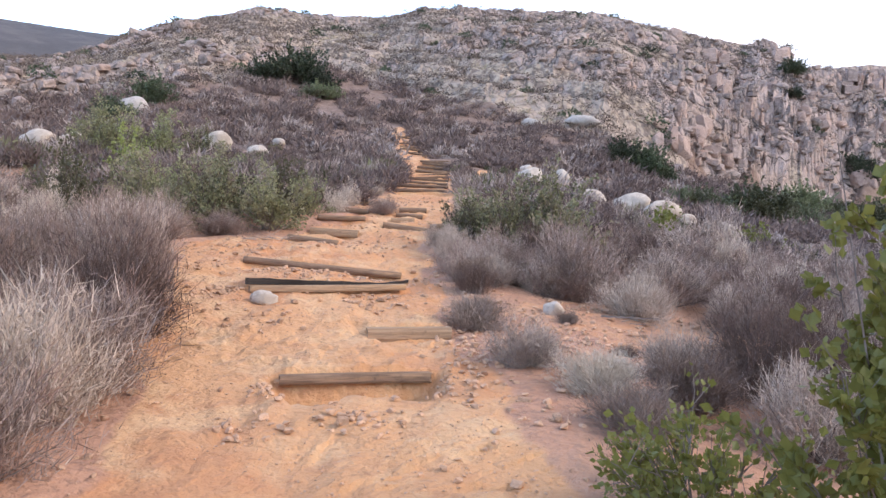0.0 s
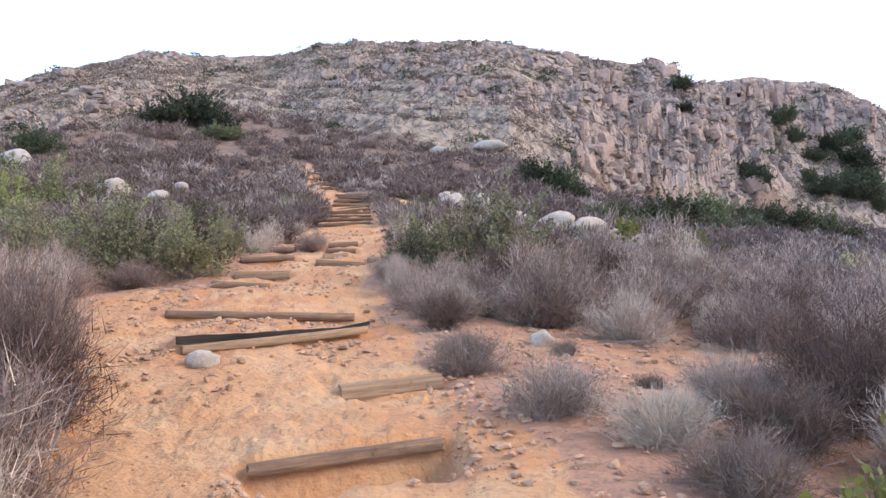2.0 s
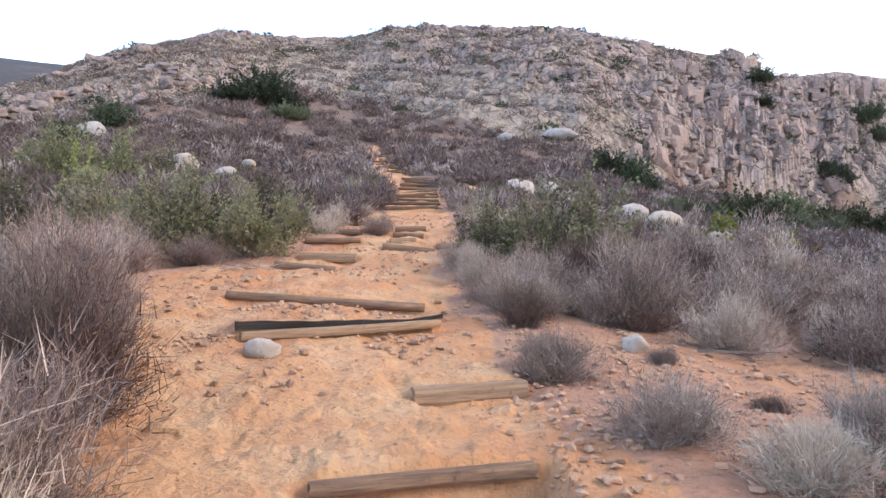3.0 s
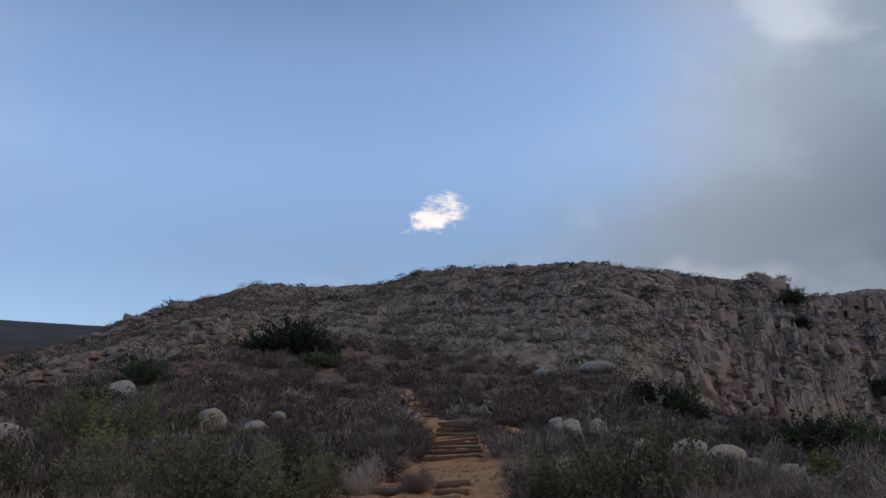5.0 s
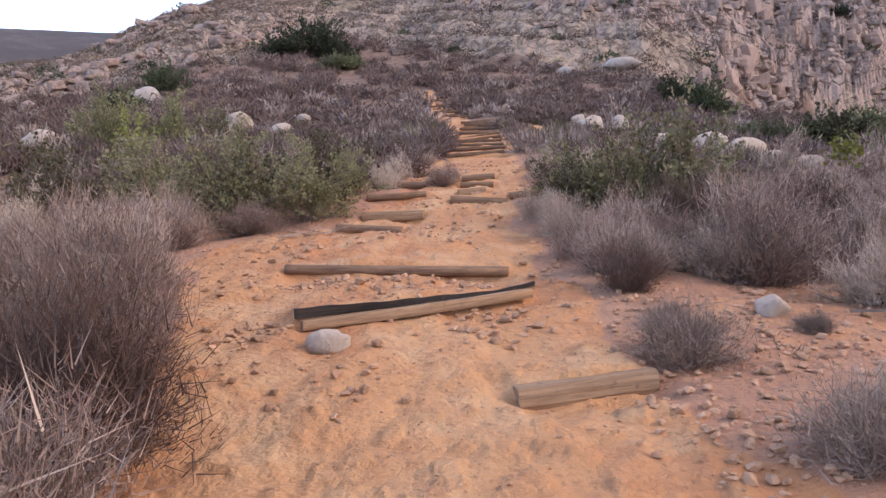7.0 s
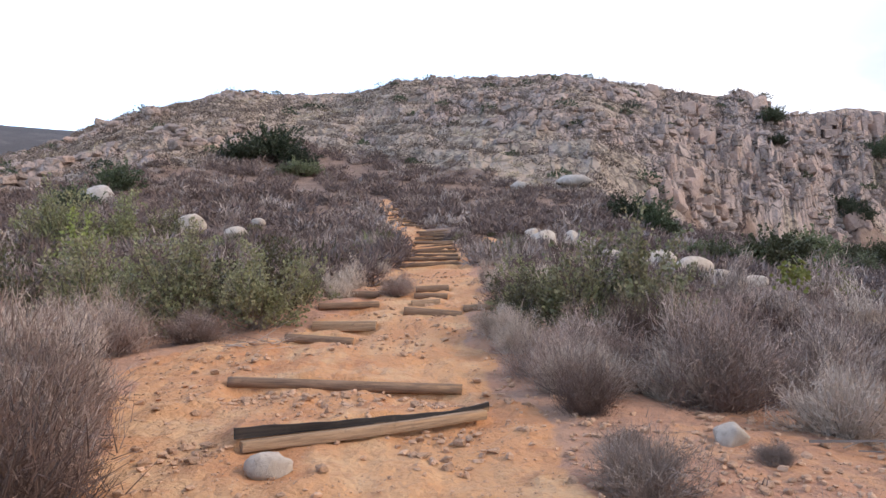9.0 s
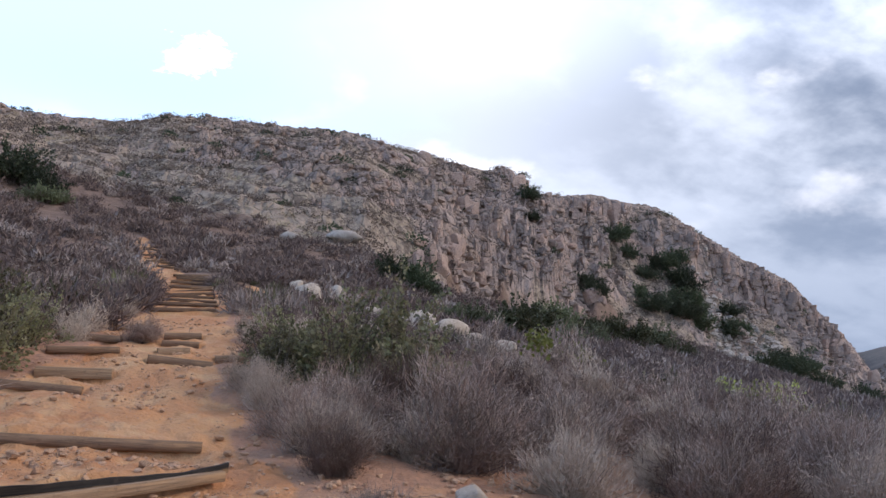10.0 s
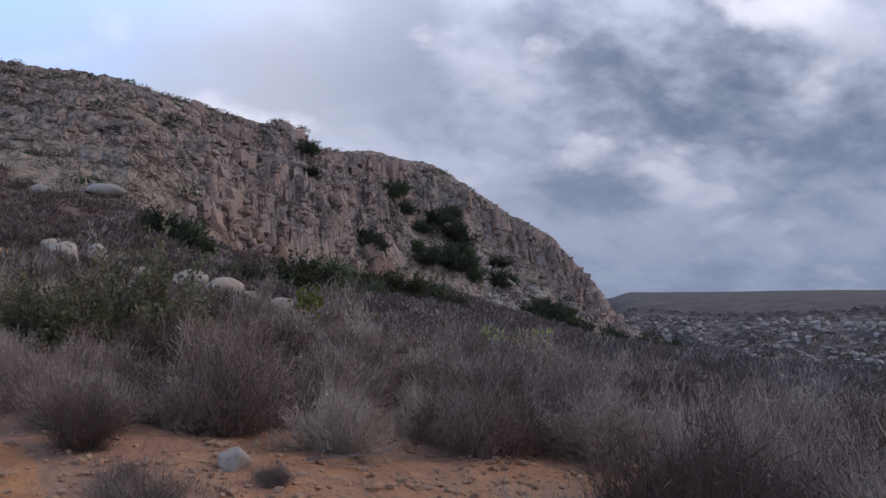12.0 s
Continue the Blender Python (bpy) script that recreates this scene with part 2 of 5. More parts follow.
def plant_material(name, a, b, c2, rough=0.75, thin=0.0):
    m = Nodes(name, rough)
    c = m.mix(m.ramp(m.rand(True), 0.0, 1.0), a, b)
    c = m.mix(m.ramp(m.noise(2.6, 3), 0.42, 0.62, 0, 0.85), c, c2)
    # every plant has its own shade
    c = m.mix(m.ramp(m.rand(), 0.05, 0.65, 0.92, 0.0), c, (a[0] * 0.70, a[1] * 0.60, a[2] * 0.56))
    c = m.mix(m.ramp(m.rand(), 0.6, 1.0, 0.0, 0.7), c, (b[0] * 1.15, b[1] * 1.2, b[2] * 1.12))
    tone = m.attr("tone")
    c = m.mix(m.ramp(tone, -0.15, -1.0, 0.0, 0.85), c, (a[0] * 0.62, a[1] * 0.56, a[2] * 0.54))
    c = m.mix(m.ramp(tone, 0.35, 1.0, 0.0, 0.45), c, (b[0] * 1.1, b[1] * 1.12, b[2] * 1.1))
    if thin:
        tr = m.nt.nodes.new("ShaderNodeBsdfTranslucent")
        m.put(tr.inputs[0], c)
        mx = m.nt.nodes.new("ShaderNodeMixShader")
        mx.inputs[0].default_value = thin
        out = m.nt.nodes["Material Output"]
        m.nt.links.new(m.bsdf.outputs[0], mx.inputs[1])
        m.nt.links.new(tr.outputs[0], mx.inputs[2])
        m.nt.links.new(mx.outputs[0], out.inputs[0])
    return m.done(c)


M_GROUND = ground_material()
M_STONE = stone_material("pale_granite", 1.02, (1.0, 0.81, 0.64))
M_RUBBLE = stone_material("rust_rubble", 1.15, (1.0, 0.60, 0.37))
M_HILL = hill_rock_material()
M_CLIFF = hill_rock_material((0.48, 0.31, 0.245))
M_TALUS = stone_material("pale_talus", 0.95, (1.0, 0.86, 0.74))
M_LOG = wood_material("weathered_timber", (0.27, 0.165, 0.10), (0.12, 0.074, 0.05))
# darker copy of the timber: shade under the upper steps put into its colour
M_SHADED_LOG = wood_material("shaded_timber", (0.17, 0.105, 0.066), (0.08, 0.052, 0.036))
M_TIE = wood_material("grey_tie", (0.38, 0.245, 0.145), (0.22, 0.138, 0.085))
M_TAR = wood_material("tarred_board", (0.022, 0.018, 0.016), (0.05, 0.038, 0.03))
M_TWIG = plant_material("dry_twigs", (0.125, 0.084, 0.067), (0.52, 0.40, 0.325), (0.275, 0.17, 0.132))
M_SCRUB = plant_material("far_scrub", (0.18, 0.138, 0.123), (0.54, 0.44, 0.385), (0.30, 0.215, 0.185))
M_TUFT = plant_material("hill_brush", (0.105, 0.080, 0.066), (0.30, 0.23, 0.185), (0.17, 0.12, 0.092))
M_STRAW = plant_material("straw_grass", (0.24, 0.19, 0.125), (0.52, 0.43, 0.29), (0.36, 0.28, 0.18))
M_PALE = plant_material("silvery_twigs", (0.19, 0.14, 0.112), (0.48, 0.38, 0.305), (0.27, 0.19, 0.15))
M_STEM = plant_material("bark", (0.13, 0.10, 0.085), (0.20, 0.155, 0.13), (0.09, 0.07, 0.06))
M_OLIVE = plant_material("olive_leaves", (0.092, 0.092, 0.046), (0.26, 0.245, 0.12), (0.26, 0.21, 0.122), 0.5, 0.25)
M_GREEN = plant_material("dark_green_leaves", (0.045, 0.060, 0.034), (0.088, 0.105, 0.056), (0.066, 0.074, 0.044), 0.5, 0.15)
M_MIDGREEN = plant_material("mid_green_leaves", (0.085, 0.098, 0.052), (0.16, 0.168, 0.092), (0.13, 0.125, 0.075), 0.5, 0.2)
M_LIME = plant_material("lime_leaves", (0.19, 0.215, 0.055), (0.44, 0.45, 0.14), (0.26, 0.275, 0.085), 0.42, 0.4)


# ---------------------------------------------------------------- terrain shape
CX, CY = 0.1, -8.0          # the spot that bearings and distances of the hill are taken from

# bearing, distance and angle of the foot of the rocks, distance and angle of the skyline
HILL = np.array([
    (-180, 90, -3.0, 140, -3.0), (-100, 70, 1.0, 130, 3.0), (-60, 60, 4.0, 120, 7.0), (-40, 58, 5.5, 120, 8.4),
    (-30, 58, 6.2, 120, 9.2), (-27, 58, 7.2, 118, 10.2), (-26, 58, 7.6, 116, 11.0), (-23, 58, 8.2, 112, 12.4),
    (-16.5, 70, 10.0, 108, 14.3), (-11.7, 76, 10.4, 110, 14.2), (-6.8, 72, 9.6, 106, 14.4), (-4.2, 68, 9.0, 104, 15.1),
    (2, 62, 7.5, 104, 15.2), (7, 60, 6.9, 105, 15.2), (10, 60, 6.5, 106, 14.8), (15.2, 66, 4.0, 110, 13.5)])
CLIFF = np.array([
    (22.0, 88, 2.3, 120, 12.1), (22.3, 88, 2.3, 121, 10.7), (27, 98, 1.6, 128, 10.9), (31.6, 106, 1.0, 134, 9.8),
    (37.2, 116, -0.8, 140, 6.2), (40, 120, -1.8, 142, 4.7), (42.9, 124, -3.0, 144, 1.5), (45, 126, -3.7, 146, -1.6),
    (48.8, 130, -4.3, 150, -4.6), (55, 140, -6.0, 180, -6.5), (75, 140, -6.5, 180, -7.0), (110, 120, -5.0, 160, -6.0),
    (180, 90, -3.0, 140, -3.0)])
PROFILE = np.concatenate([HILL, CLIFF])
# height of the ground along the line walked: distance ahead, height
TRAIL_Y = np.array([-60, -30, -12, -8, -5.3, -3.6, -1.6, 0.1, 3.3, 4.5, 9, 12, 22, 35, 46, 60])
TRAIL_Z = np.array([-3.6, -1.9, -0.84, -0.66, -0.52, -0.40, -0.20, -0.10, 0.33, 0.50, 1.05, 1.46, 2.70, 5.00, 7.4, 10.6])
# middle and half width of the bare trail
TRAIL_MID = np.array([(-40, 1.6), (-14, 1.0), (-8, 0.3), (-5.5, -0.15), (-3, -0.9), (-1.3, -1.1), (0.5, -1.75), (2.3, -1.45), (3.2, -1.1), (4.5, -1.0), (6, -0.8), (9, -0.7), (12, -0.6), (16, -0.7), (22, -1.2), (28, -2.3), (34.7, -3.6), (42, -4.6), (60, -6)])
TRAIL_HALF = np.array([(-40, 1.2), (-14, 1.5), (-8, 1.2), (-5.5, 1.5), (-3, 1.6), (-1.3, 1.8), (0.5, 2.1), (2.3, 1.7), (3.2, 1.3), (4.5, 1.3), (8, 1.2), (12, 0.9), (22, 0.75), (34.7, 0.6), (42, 0.4), (44, 0.0), (60, 0)])

MAIN_STEPS = [((-2.4, -0.05), (0.0, 0.0)), ((-1.62, -2.48), (0.2, -1.29)), ((0.0, -3.62), (0.90, -3.36)), ((-0.46, -5.36), (0.78, -5.02))]
UPPER = [((-2.5, 3.05), (-1.5, 2.9)), ((-2.3, 4.09), (-1.29, 4.0)), ((-2.53, 5.85), (-1.44, 6.0)), ((-2.72, 7.7), (-1.59, 7.56)), ((-2.98, 9.4), (-1.44, 9.7)),
         ((-0.95, 5.3), (0.05, 5.18)), ((0.07, 5.36), (0.69, 5.3)), ((-0.87, 6.2), (-0.35, 6.3)), ((-0.88, 7.22), (-0.22, 7.16)), ((-0.9, 8.14), (-0.2, 8.18)),
         ((-1.48, 12.5), (0.07, 12.7)), ((-1.73, 14.4), (0.0, 14.45)), ((-1.62, 16.4), (-0.09, 16.1)), ((-1.53, 18.2), (-0.03, 18.8)), ((-1.61, 20.4), (-0.2, 20.6)),
         ((-1.61, 22.1), (-0.2, 22.3)), ((-1.68, 24.4), (-0.21, 24.4)), ((-1.87, 26.7), (-0.35, 27.0)), ((-1.9, 28.4), (-0.6, 28.8)),
         ((-3.3, 31.4), (-2.1, 32.1)), ((-3.5, 33.0), (-2.5, 33.6)), ((-3.86, 35.4), (-2.9, 36.6)), ((-4.2, 39.2), (-3.3, 40.2))]
MORE_STEPS = [((-1.6, 13.4), (0.05, 13.5)), ((-1.68, 15.4), (-0.05, 15.2)), ((-1.55, 17.3), (-0.05, 17.5)), ((-1.6, 19.4), (-0.1, 19.7)), ((-1.65, 21.2), (-0.2, 21.4)), ((-1.65, 23.3), (-0.2, 23.4)), ((-1.8, 25.6), (-0.3, 25.7)), ((-2.9, 30.2), (-1.6, 30.5)), ((-3.4, 32.2), (-2.3, 32.8)), ((-3.7, 34.2), (-2.7, 34.8)), ((-3.9, 36.6), (-3.0, 37.4)), ((-4.0, 38.0), (-3.1, 38.8))]


def rnd(ix, iy, seed=0):
    n = (ix.astype(np.int64) * 374761393 + iy.astype(np.int64) * 668265263 + seed * 1442695041) & 0xFFFFFFFF
    n = ((n ^ (n >> 13)) * 1274126177) & 0xFFFFFFFF
    return ((n ^ (n >> 16)) & 0xFFFFFF) / float(0xFFFFFF)


def vnoise(x, y, seed=0):
    ix, iy = np.floor(x), np.floor(y)
    fx, fy = x - ix, y - iy
    fx, fy = fx * fx * (3 - 2 * fx), fy * fy * (3 - 2 * fy)
    a, b = rnd(ix, iy, seed), rnd(ix + 1, iy, seed)
    c, d = rnd(ix, iy + 1, seed), rnd(ix + 1, iy + 1, seed)
    return (a + (b - a) * fx) * (1 - fy) + (c + (d - c) * fx) * fy - 0.5


def fbm(x, y, seed=0, octaves=4):
    s, a = 0.0, 1.0
    for k in range(octaves):
        s = s + a * vnoise(x * 2 ** k + 17.3 * k, y * 2 ** k - 9.1 * k, seed + k)
        a *= 0.5
    return s


def smooth(a, b, x):
    t = np.clip((x - a) / (b - a), 0, 1)
    return t * t * (3 - 2 * t)


def near_z(x, y):
    mid = np.interp(y, TRAIL_MID[:, 0], TRAIL_MID[:, 1])
    base = np.interp(y, TRAIL_Y, TRAIL_Z)
    side = x - mid
    fall = 0.13 + 0.09 * smooth(4, 15, y)
    z = base - fall * np.maximum(side - 2.5, 0) + 0.085 * np.maximum(-side - 2.0, 0) * smooth(2, 16, y)
    z = z + 0.15 * smooth(0.2, -1.8, x) * smooth(-4.6, -2.7, y) * smooth(4.0, 1.0, y)
    return z - 0.02 * np.maximum(-side - 2.0, 0) * smooth(8, 2, y)


def outcrop(x, y):
    """How far bare rock breaks through the hill's scrub, in bands along the slope."""
    az = np.degrees(np.arctan2(x - CX, y - CY))
    r = np.hypot(x - CX, y - CY)
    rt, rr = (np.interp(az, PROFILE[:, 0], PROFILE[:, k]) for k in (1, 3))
    v = (r - rt) / (rr - rt)
    n = fbm(az * 0.14, v * 5.5, 91) + 0.45 * fbm(x / 3.2, y / 3.2, 92)
    lean = -0.10 + 0.16 * smooth(-8, 4, az) * smooth(0.1, 0.4, v) + 0.5 * smooth(12, 18, az) * smooth(29, 27, az) + 0.6 * smooth(0.62, 0.72, v) * smooth(27, 29, az)
    return smooth(-0.03, 0.14, n + lean)


def ground_z(x, y, detail=True):
    """Height of the ground and how rocky it is."""
    x, y = np.asarray(x, float), np.asarray(y, float)
    dx, dy = x - CX, y - CY
    r = np.hypot(dx, dy)
    az = np.degrees(np.arctan2(dx, dy))
    az_w = az + 0.2 * vnoise(x * 0.25, y * 0.25, 5) * smooth(40, 70, r)
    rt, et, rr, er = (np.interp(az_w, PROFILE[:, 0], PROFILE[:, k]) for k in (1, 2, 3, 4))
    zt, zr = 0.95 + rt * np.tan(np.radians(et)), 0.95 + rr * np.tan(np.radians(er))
    zn = near_z(x, y)
    # from the near slope to the foot of the rocks
    k = 24.0
    xe, ye = CX + dx / np.maximum(r, 1e-6) * k, CY + dy / np.maximum(r, 1e-6) * k
    ze = near_z(xe, ye)
    u = np.clip((r - k) / (rt - k), 0, 1)
    front = smooth(-24, -8, az) * smooth(24, 6, az)
    zmid = ze + (zt - ze) * (u * (0.5 + 0.5 * u))
    zmid = zmid * (1 - front * smooth(44, 34, r)) + zn * front * smooth(44, 34, r)
    z = np.where(r < k, zn, zmid)
    # the rocky slope, steep in steps where the cliff is
    v = np.clip((r - rt) / (rr - rt), 0, 1)
    cl = smooth(12, 24, az) * smooth(52, 44, az)
    arc = az * 1.9 + 2.6 * fbm(x / 7, y / 7, 61)
    lvl = np.floor(v * 4 + 1.2 * fbm(x / 10, y / 10, 67))
    vc = v + 0.34 * fbm(az * 0.22, v * 1.5, 62) + 0.10 * (rnd(np.floor(arc / 2.3), lvl, 63) - 0.5) + 0.06 * (rnd(np.floor(arc / 0.9), lvl, 64) - 0.5)
    stairs = 0.18 * smooth(0.0, 0.16, vc) + 0.17 * smooth(0.16, 0.22, vc) + 0.12 * smooth(0.22, 0.40, vc) + 0.18 * smooth(0.40, 0.46, vc) + 0.12 * smooth(0.46, 0.68, vc) + 0.13 * smooth(0.68, 0.74, vc) + 0.10 * smooth(0.74, 1.0, vc)
    # farther round, loose slopes lead up to one wall below the top
    vw = v + 0.16 * fbm(az * 0.45, v * 0.5, 68) + 0.05 * (rnd(np.floor(arc / 1.7), lvl, 63) - 0.5)
    wall = 0.50 * np.clip(vw / 0.74, 0, 1) ** 1.1 + 0.40 * smooth(0.72, 0.84, vw) + 0.10 * smooth(0.84, 1.0, vw)
    stairs = stairs + (wall - stairs) * smooth(27.0, 30.5, az)
    stairs = np.where(v >= 1, 1, np.clip(0.72 * stairs + 0.28 * v, 0, 0.99)) * smooth(0, 0.05, v)
    stairs = stairs + (1 - stairs) * smooth(0.90, 1.0, v)
    vr = v + 0.05 * fbm(x / 8, y / 8, 65) * smooth(0, 0.1, v) * smooth(1, 0.9, v)
    ledge = vr + 0.018 * np.sin(vr * 70 + 5 * fbm(x / 14, y / 14, 66)) * smooth(0.02, 0.1, v) * smooth(1, 0.92, v)
    prof = ledge * (1.25 - 0.25 * ledge) * (1 - cl) + cl * stairs
    z = np.where(r > rt, zt + (zr - zt) * np.clip(prof, 0, 1.0), z)
    # beyond the skyline
    back = zr - 0.02 * (r - rr)
    zfar = np.where(az > 44, -50.0, back)
    tf = smooth(0, 170, r - rr)
    z = np.where(r > rr, back * (1 - tf) + np.maximum(zfar, -50.0) * tf, z)
    # second ridge behind on one side, plateau across the valley on the other
    left = smooth(-17, -25, az) * smooth(-120, -70, az)
    z2 = 0.95 + 300 * math.tan(radians(10.7)) + 4 * vnoise(az * 0.12, az * 0, 3)
    z = np.where((r > 150), z + left * np.maximum(z2 - z, 0) * smooth(160, 300, r) * smooth(900, 300, r), z)
    right = smooth(40, 46, az) * smooth(150, 120, az)
    up = -60 + 50 * np.clip((r - 420) / 180, 0, 1) + 12 * smooth(600, 900, r) + 14.0 * smooth(900, 1900, r)
    z = np.where(r > 330, z * (1 - right * smooth(330, 420, r)) + (up + (16 * fbm(x / 130, y / 130, 8) - 6) * smooth(800, 560, r) + 7 * fbm(x / 420, y / 420, 9) * smooth(800, 1300, r)) * right * smooth(330, 420, r), z)
    z = np.where(r > 600, z * (1 - (1 - right) * smooth(600, 1500, r)), z)
    rock = smooth(-4, 6, r - rt + 9 * fbm(x / 9, y / 9, 11)) * smooth(12, 3, r - rr) * smooth(54, 46, az) * smooth(-120, -70, az)
    rock = np.maximum(rock, right * smooth(380, 440, r) * smooth(760, 560, r) * 0.8)
    if detail:
        wx, wy = x + 2.2 * fbm(x / 4, y / 4, 21), y + 2.2 * fbm(x / 4, y / 4, 22)
        big = rnd(np.floor(wx / 3.4), np.floor(wy / 2.6), 31) - 0.5
        mid = rnd(np.floor(wx / 1.5 + 0.3), np.floor(wy / 1.2), 32) - 0.5
        rough = fbm(x / 1.3, y / 1.3, 33, 3)
        lim = smooth(0, 7, rr - r) * np.where(r < 200, 0.2 + 0.8 * outcrop(x, y), 1.0)
        z = z + rock * np.where(r < 200, lim * ((1.0 + 1.1 * cl) * big + (0.75 + 0.6 * cl) * mid + 0.6 * rough) + 0.3 * rough, 6 * fbm(x / 30, y / 30, 34))
        off = 1 - trail_mask(x, y)
        z = z + (1 - rock) * (0.10 * fbm(x / 1.6, y / 1.6, 41) * (0.35 + 0.65 * off) + 0.035 * fbm(x / 0.35, y / 0.35, 43, 3) * smooth(40, 12, r))
        # each timber holds the earth behind it, and the tread below it is worn down
        for q, ((ax, ay), (bx, by)) in enumerate(MAIN_STEPS + UPPER + MORE_STEPS):
            ln = math.hypot(bx - ax, by - ay)
            ux, uy = (bx - ax) / ln, (by - ay) / ln
            s, d = (x - ax) * ux + (y - ay) * uy, (x - ax) * uy - (y - ay) * ux
            drop = (0.08, 0.02, 0.10, 0.33)[q] if q < 4 else 0.15 * (1 + 0.7 * vnoise(x * 3, y * 3, 49))
            z = z + (0.12 if q == 1 else 0.05) * smooth(-0.9, -0.08, d) * smooth(0.03, -0.03, d) * smooth(-0.1, 0.1, s) * smooth(ln + 0.1, ln - 0.1, s)
            z = z - drop * smooth(-0.05, 0.03, d) * smooth(0.75 + 0.6 * vnoise(x * 2, y * 2, 50), 0.06, d) * smooth(-0.15, 0.12, s) * smooth(ln + 0.15, ln - 0.12, s)
        # worn runnels in the dirt
        z = z - (1 - off) * (0.11 * np.abs(fbm(x / 0.7, y / 2.6, 47)) + 0.035 * np.abs(fbm(x / 0.22, y / 0.4, 48, 3)) - 0.03 * smooth(0.12, 0.35, fbm(x / 0.16, y / 0.13, 54, 2)) * smooth(-0.1, 0.2, fbm(x / 1.1, y / 1.1, 55))) * smooth(25, 12, r)
    return z, rock


def trail_mask(x, y):
    mid = np.interp(y, TRAIL_MID[:, 0], TRAIL_MID[:, 1])
    half = np.interp(y, TRAIL_HALF[:, 0], TRAIL_HALF[:, 1])
    s = np.abs(x - mid) + 0.9 * fbm(x / 1.3, y / 1.3, 51) * 0.6
    m = smooth(half + 0.25, half - 0.2, s) * (half > 0.05)
    # bare patch beside the trail
    px, py = x - 3.8, y + 1.95
    d = np.hypot(px / 2.9, py / 1.5) + 0.5 * fbm(x / 1.1, y / 1.1, 53)
    m = np.maximum(m, 0.46 * smooth(1.1, 0.85, d))
    d2 = np.hypot((x - 1.4) / 0.55, (y - 21.5) / 3.0)
    return np.maximum(m, smooth(1.1, 0.8, d2))


# ---------------------------------------------------------------- building helpers
def mesh_data(name, verts, faces, material, smooth_faces=False):
    """A mesh from an array of points and arrays of faces of three or four corners."""
    me = bpy.data.meshes.new(name)
    verts = np.asarray(verts, np.float32)
    faces = [np.asarray(f, np.int32) for f in (faces if isinstance(faces, list) and not isinstance(faces[0], tuple) else [faces]) if len(f)]
    loops = np.concatenate([f.ravel() for f in faces])
    sizes = np.concatenate([np.full(len(f), f.shape[1], np.int32) for f in faces])
    me.vertices.add(len(verts))
    me.vertices.foreach_set("co", verts.ravel())
    me.loops.add(len(loops))
    me.loops.foreach_set("vertex_index", loops)
    me.polygons.add(len(sizes))
    me.polygons.foreach_set("loop_start", np.concatenate([[0], np.cumsum(sizes)[:-1]]).astype(np.int32))
    me.update(calc_edges=True)
    me.polygons.foreach_set("use_smooth", np.full(len(sizes), smooth_faces))
    me.materials.append(material)
    me.validate()
    return me


def part(name, data, parent, label=""):
    ob = new(name, data)
    ob.parent = parent
    return tagged(ob, label)


def zat(x, y):
    return float(ground_z(x, y)[0])


# ---------------------------------------------------------------- ground
def build_ground():
    az = np.concatenate([np.arange(-180, -44, 2.0), np.arange(-44, 66, 0.17), np.arange(66, 180.1, 2.0)])
    rr = np.concatenate([[0.02], np.geomspace(0.25, 2.5, 24), np.arange(2.55, 11, 0.05), np.arange(11.1, 24.3, 0.13), np.arange(24.5, 48, 0.22), np.arange(48.3, 60, 0.5), np.arange(60, 152, 0.34), np.geomspace(154, 400, 22), np.arange(406, 640, 4.0), np.geomspace(650, 4600, 34)])
    A, R = np.meshgrid(np.radians(az), rr, indexing="ij")
    X, Y = CX + R * np.sin(A), CY + R * np.cos(A)
    Z, rock = ground_z(X, Y)
    trail = trail_mask(X, Y)
    na, nr = X.shape
    i, j = np.meshgrid(np.arange(na - 1), np.arange(nr - 1), indexing="ij")
    k = (i * nr + j).ravel()
    quads = np.stack([k, k + 1, k + nr + 1, k + nr], 1)[:, ::-1]
    me = mesh_data("ground", np.stack([X.ravel(), Y.ravel(), Z.ravel()], 1), quads, M_GROUND)
    for name, v in (("trail", trail), ("rock", rock), ("distance", smooth(150, 240, R)), ("litter", smooth(17, 34, R)), ("outcrop", outcrop(X, Y))):
        a = me.attributes.new(name, "FLOAT", "POINT")
        a.data.foreach_set("value", v.astype(np.float32).ravel())
    # smooth where it is earth, hard-edged where it is rock
    rf = rock[:-1, :-1].ravel() < 0.4
    me.polygons.foreach_set("use_smooth", rf)
    return tagged(new("ground", me), "orange dirt trail climbing a scrubby slope to a rocky hill", "ground", kind="structure")


ground = build_ground()


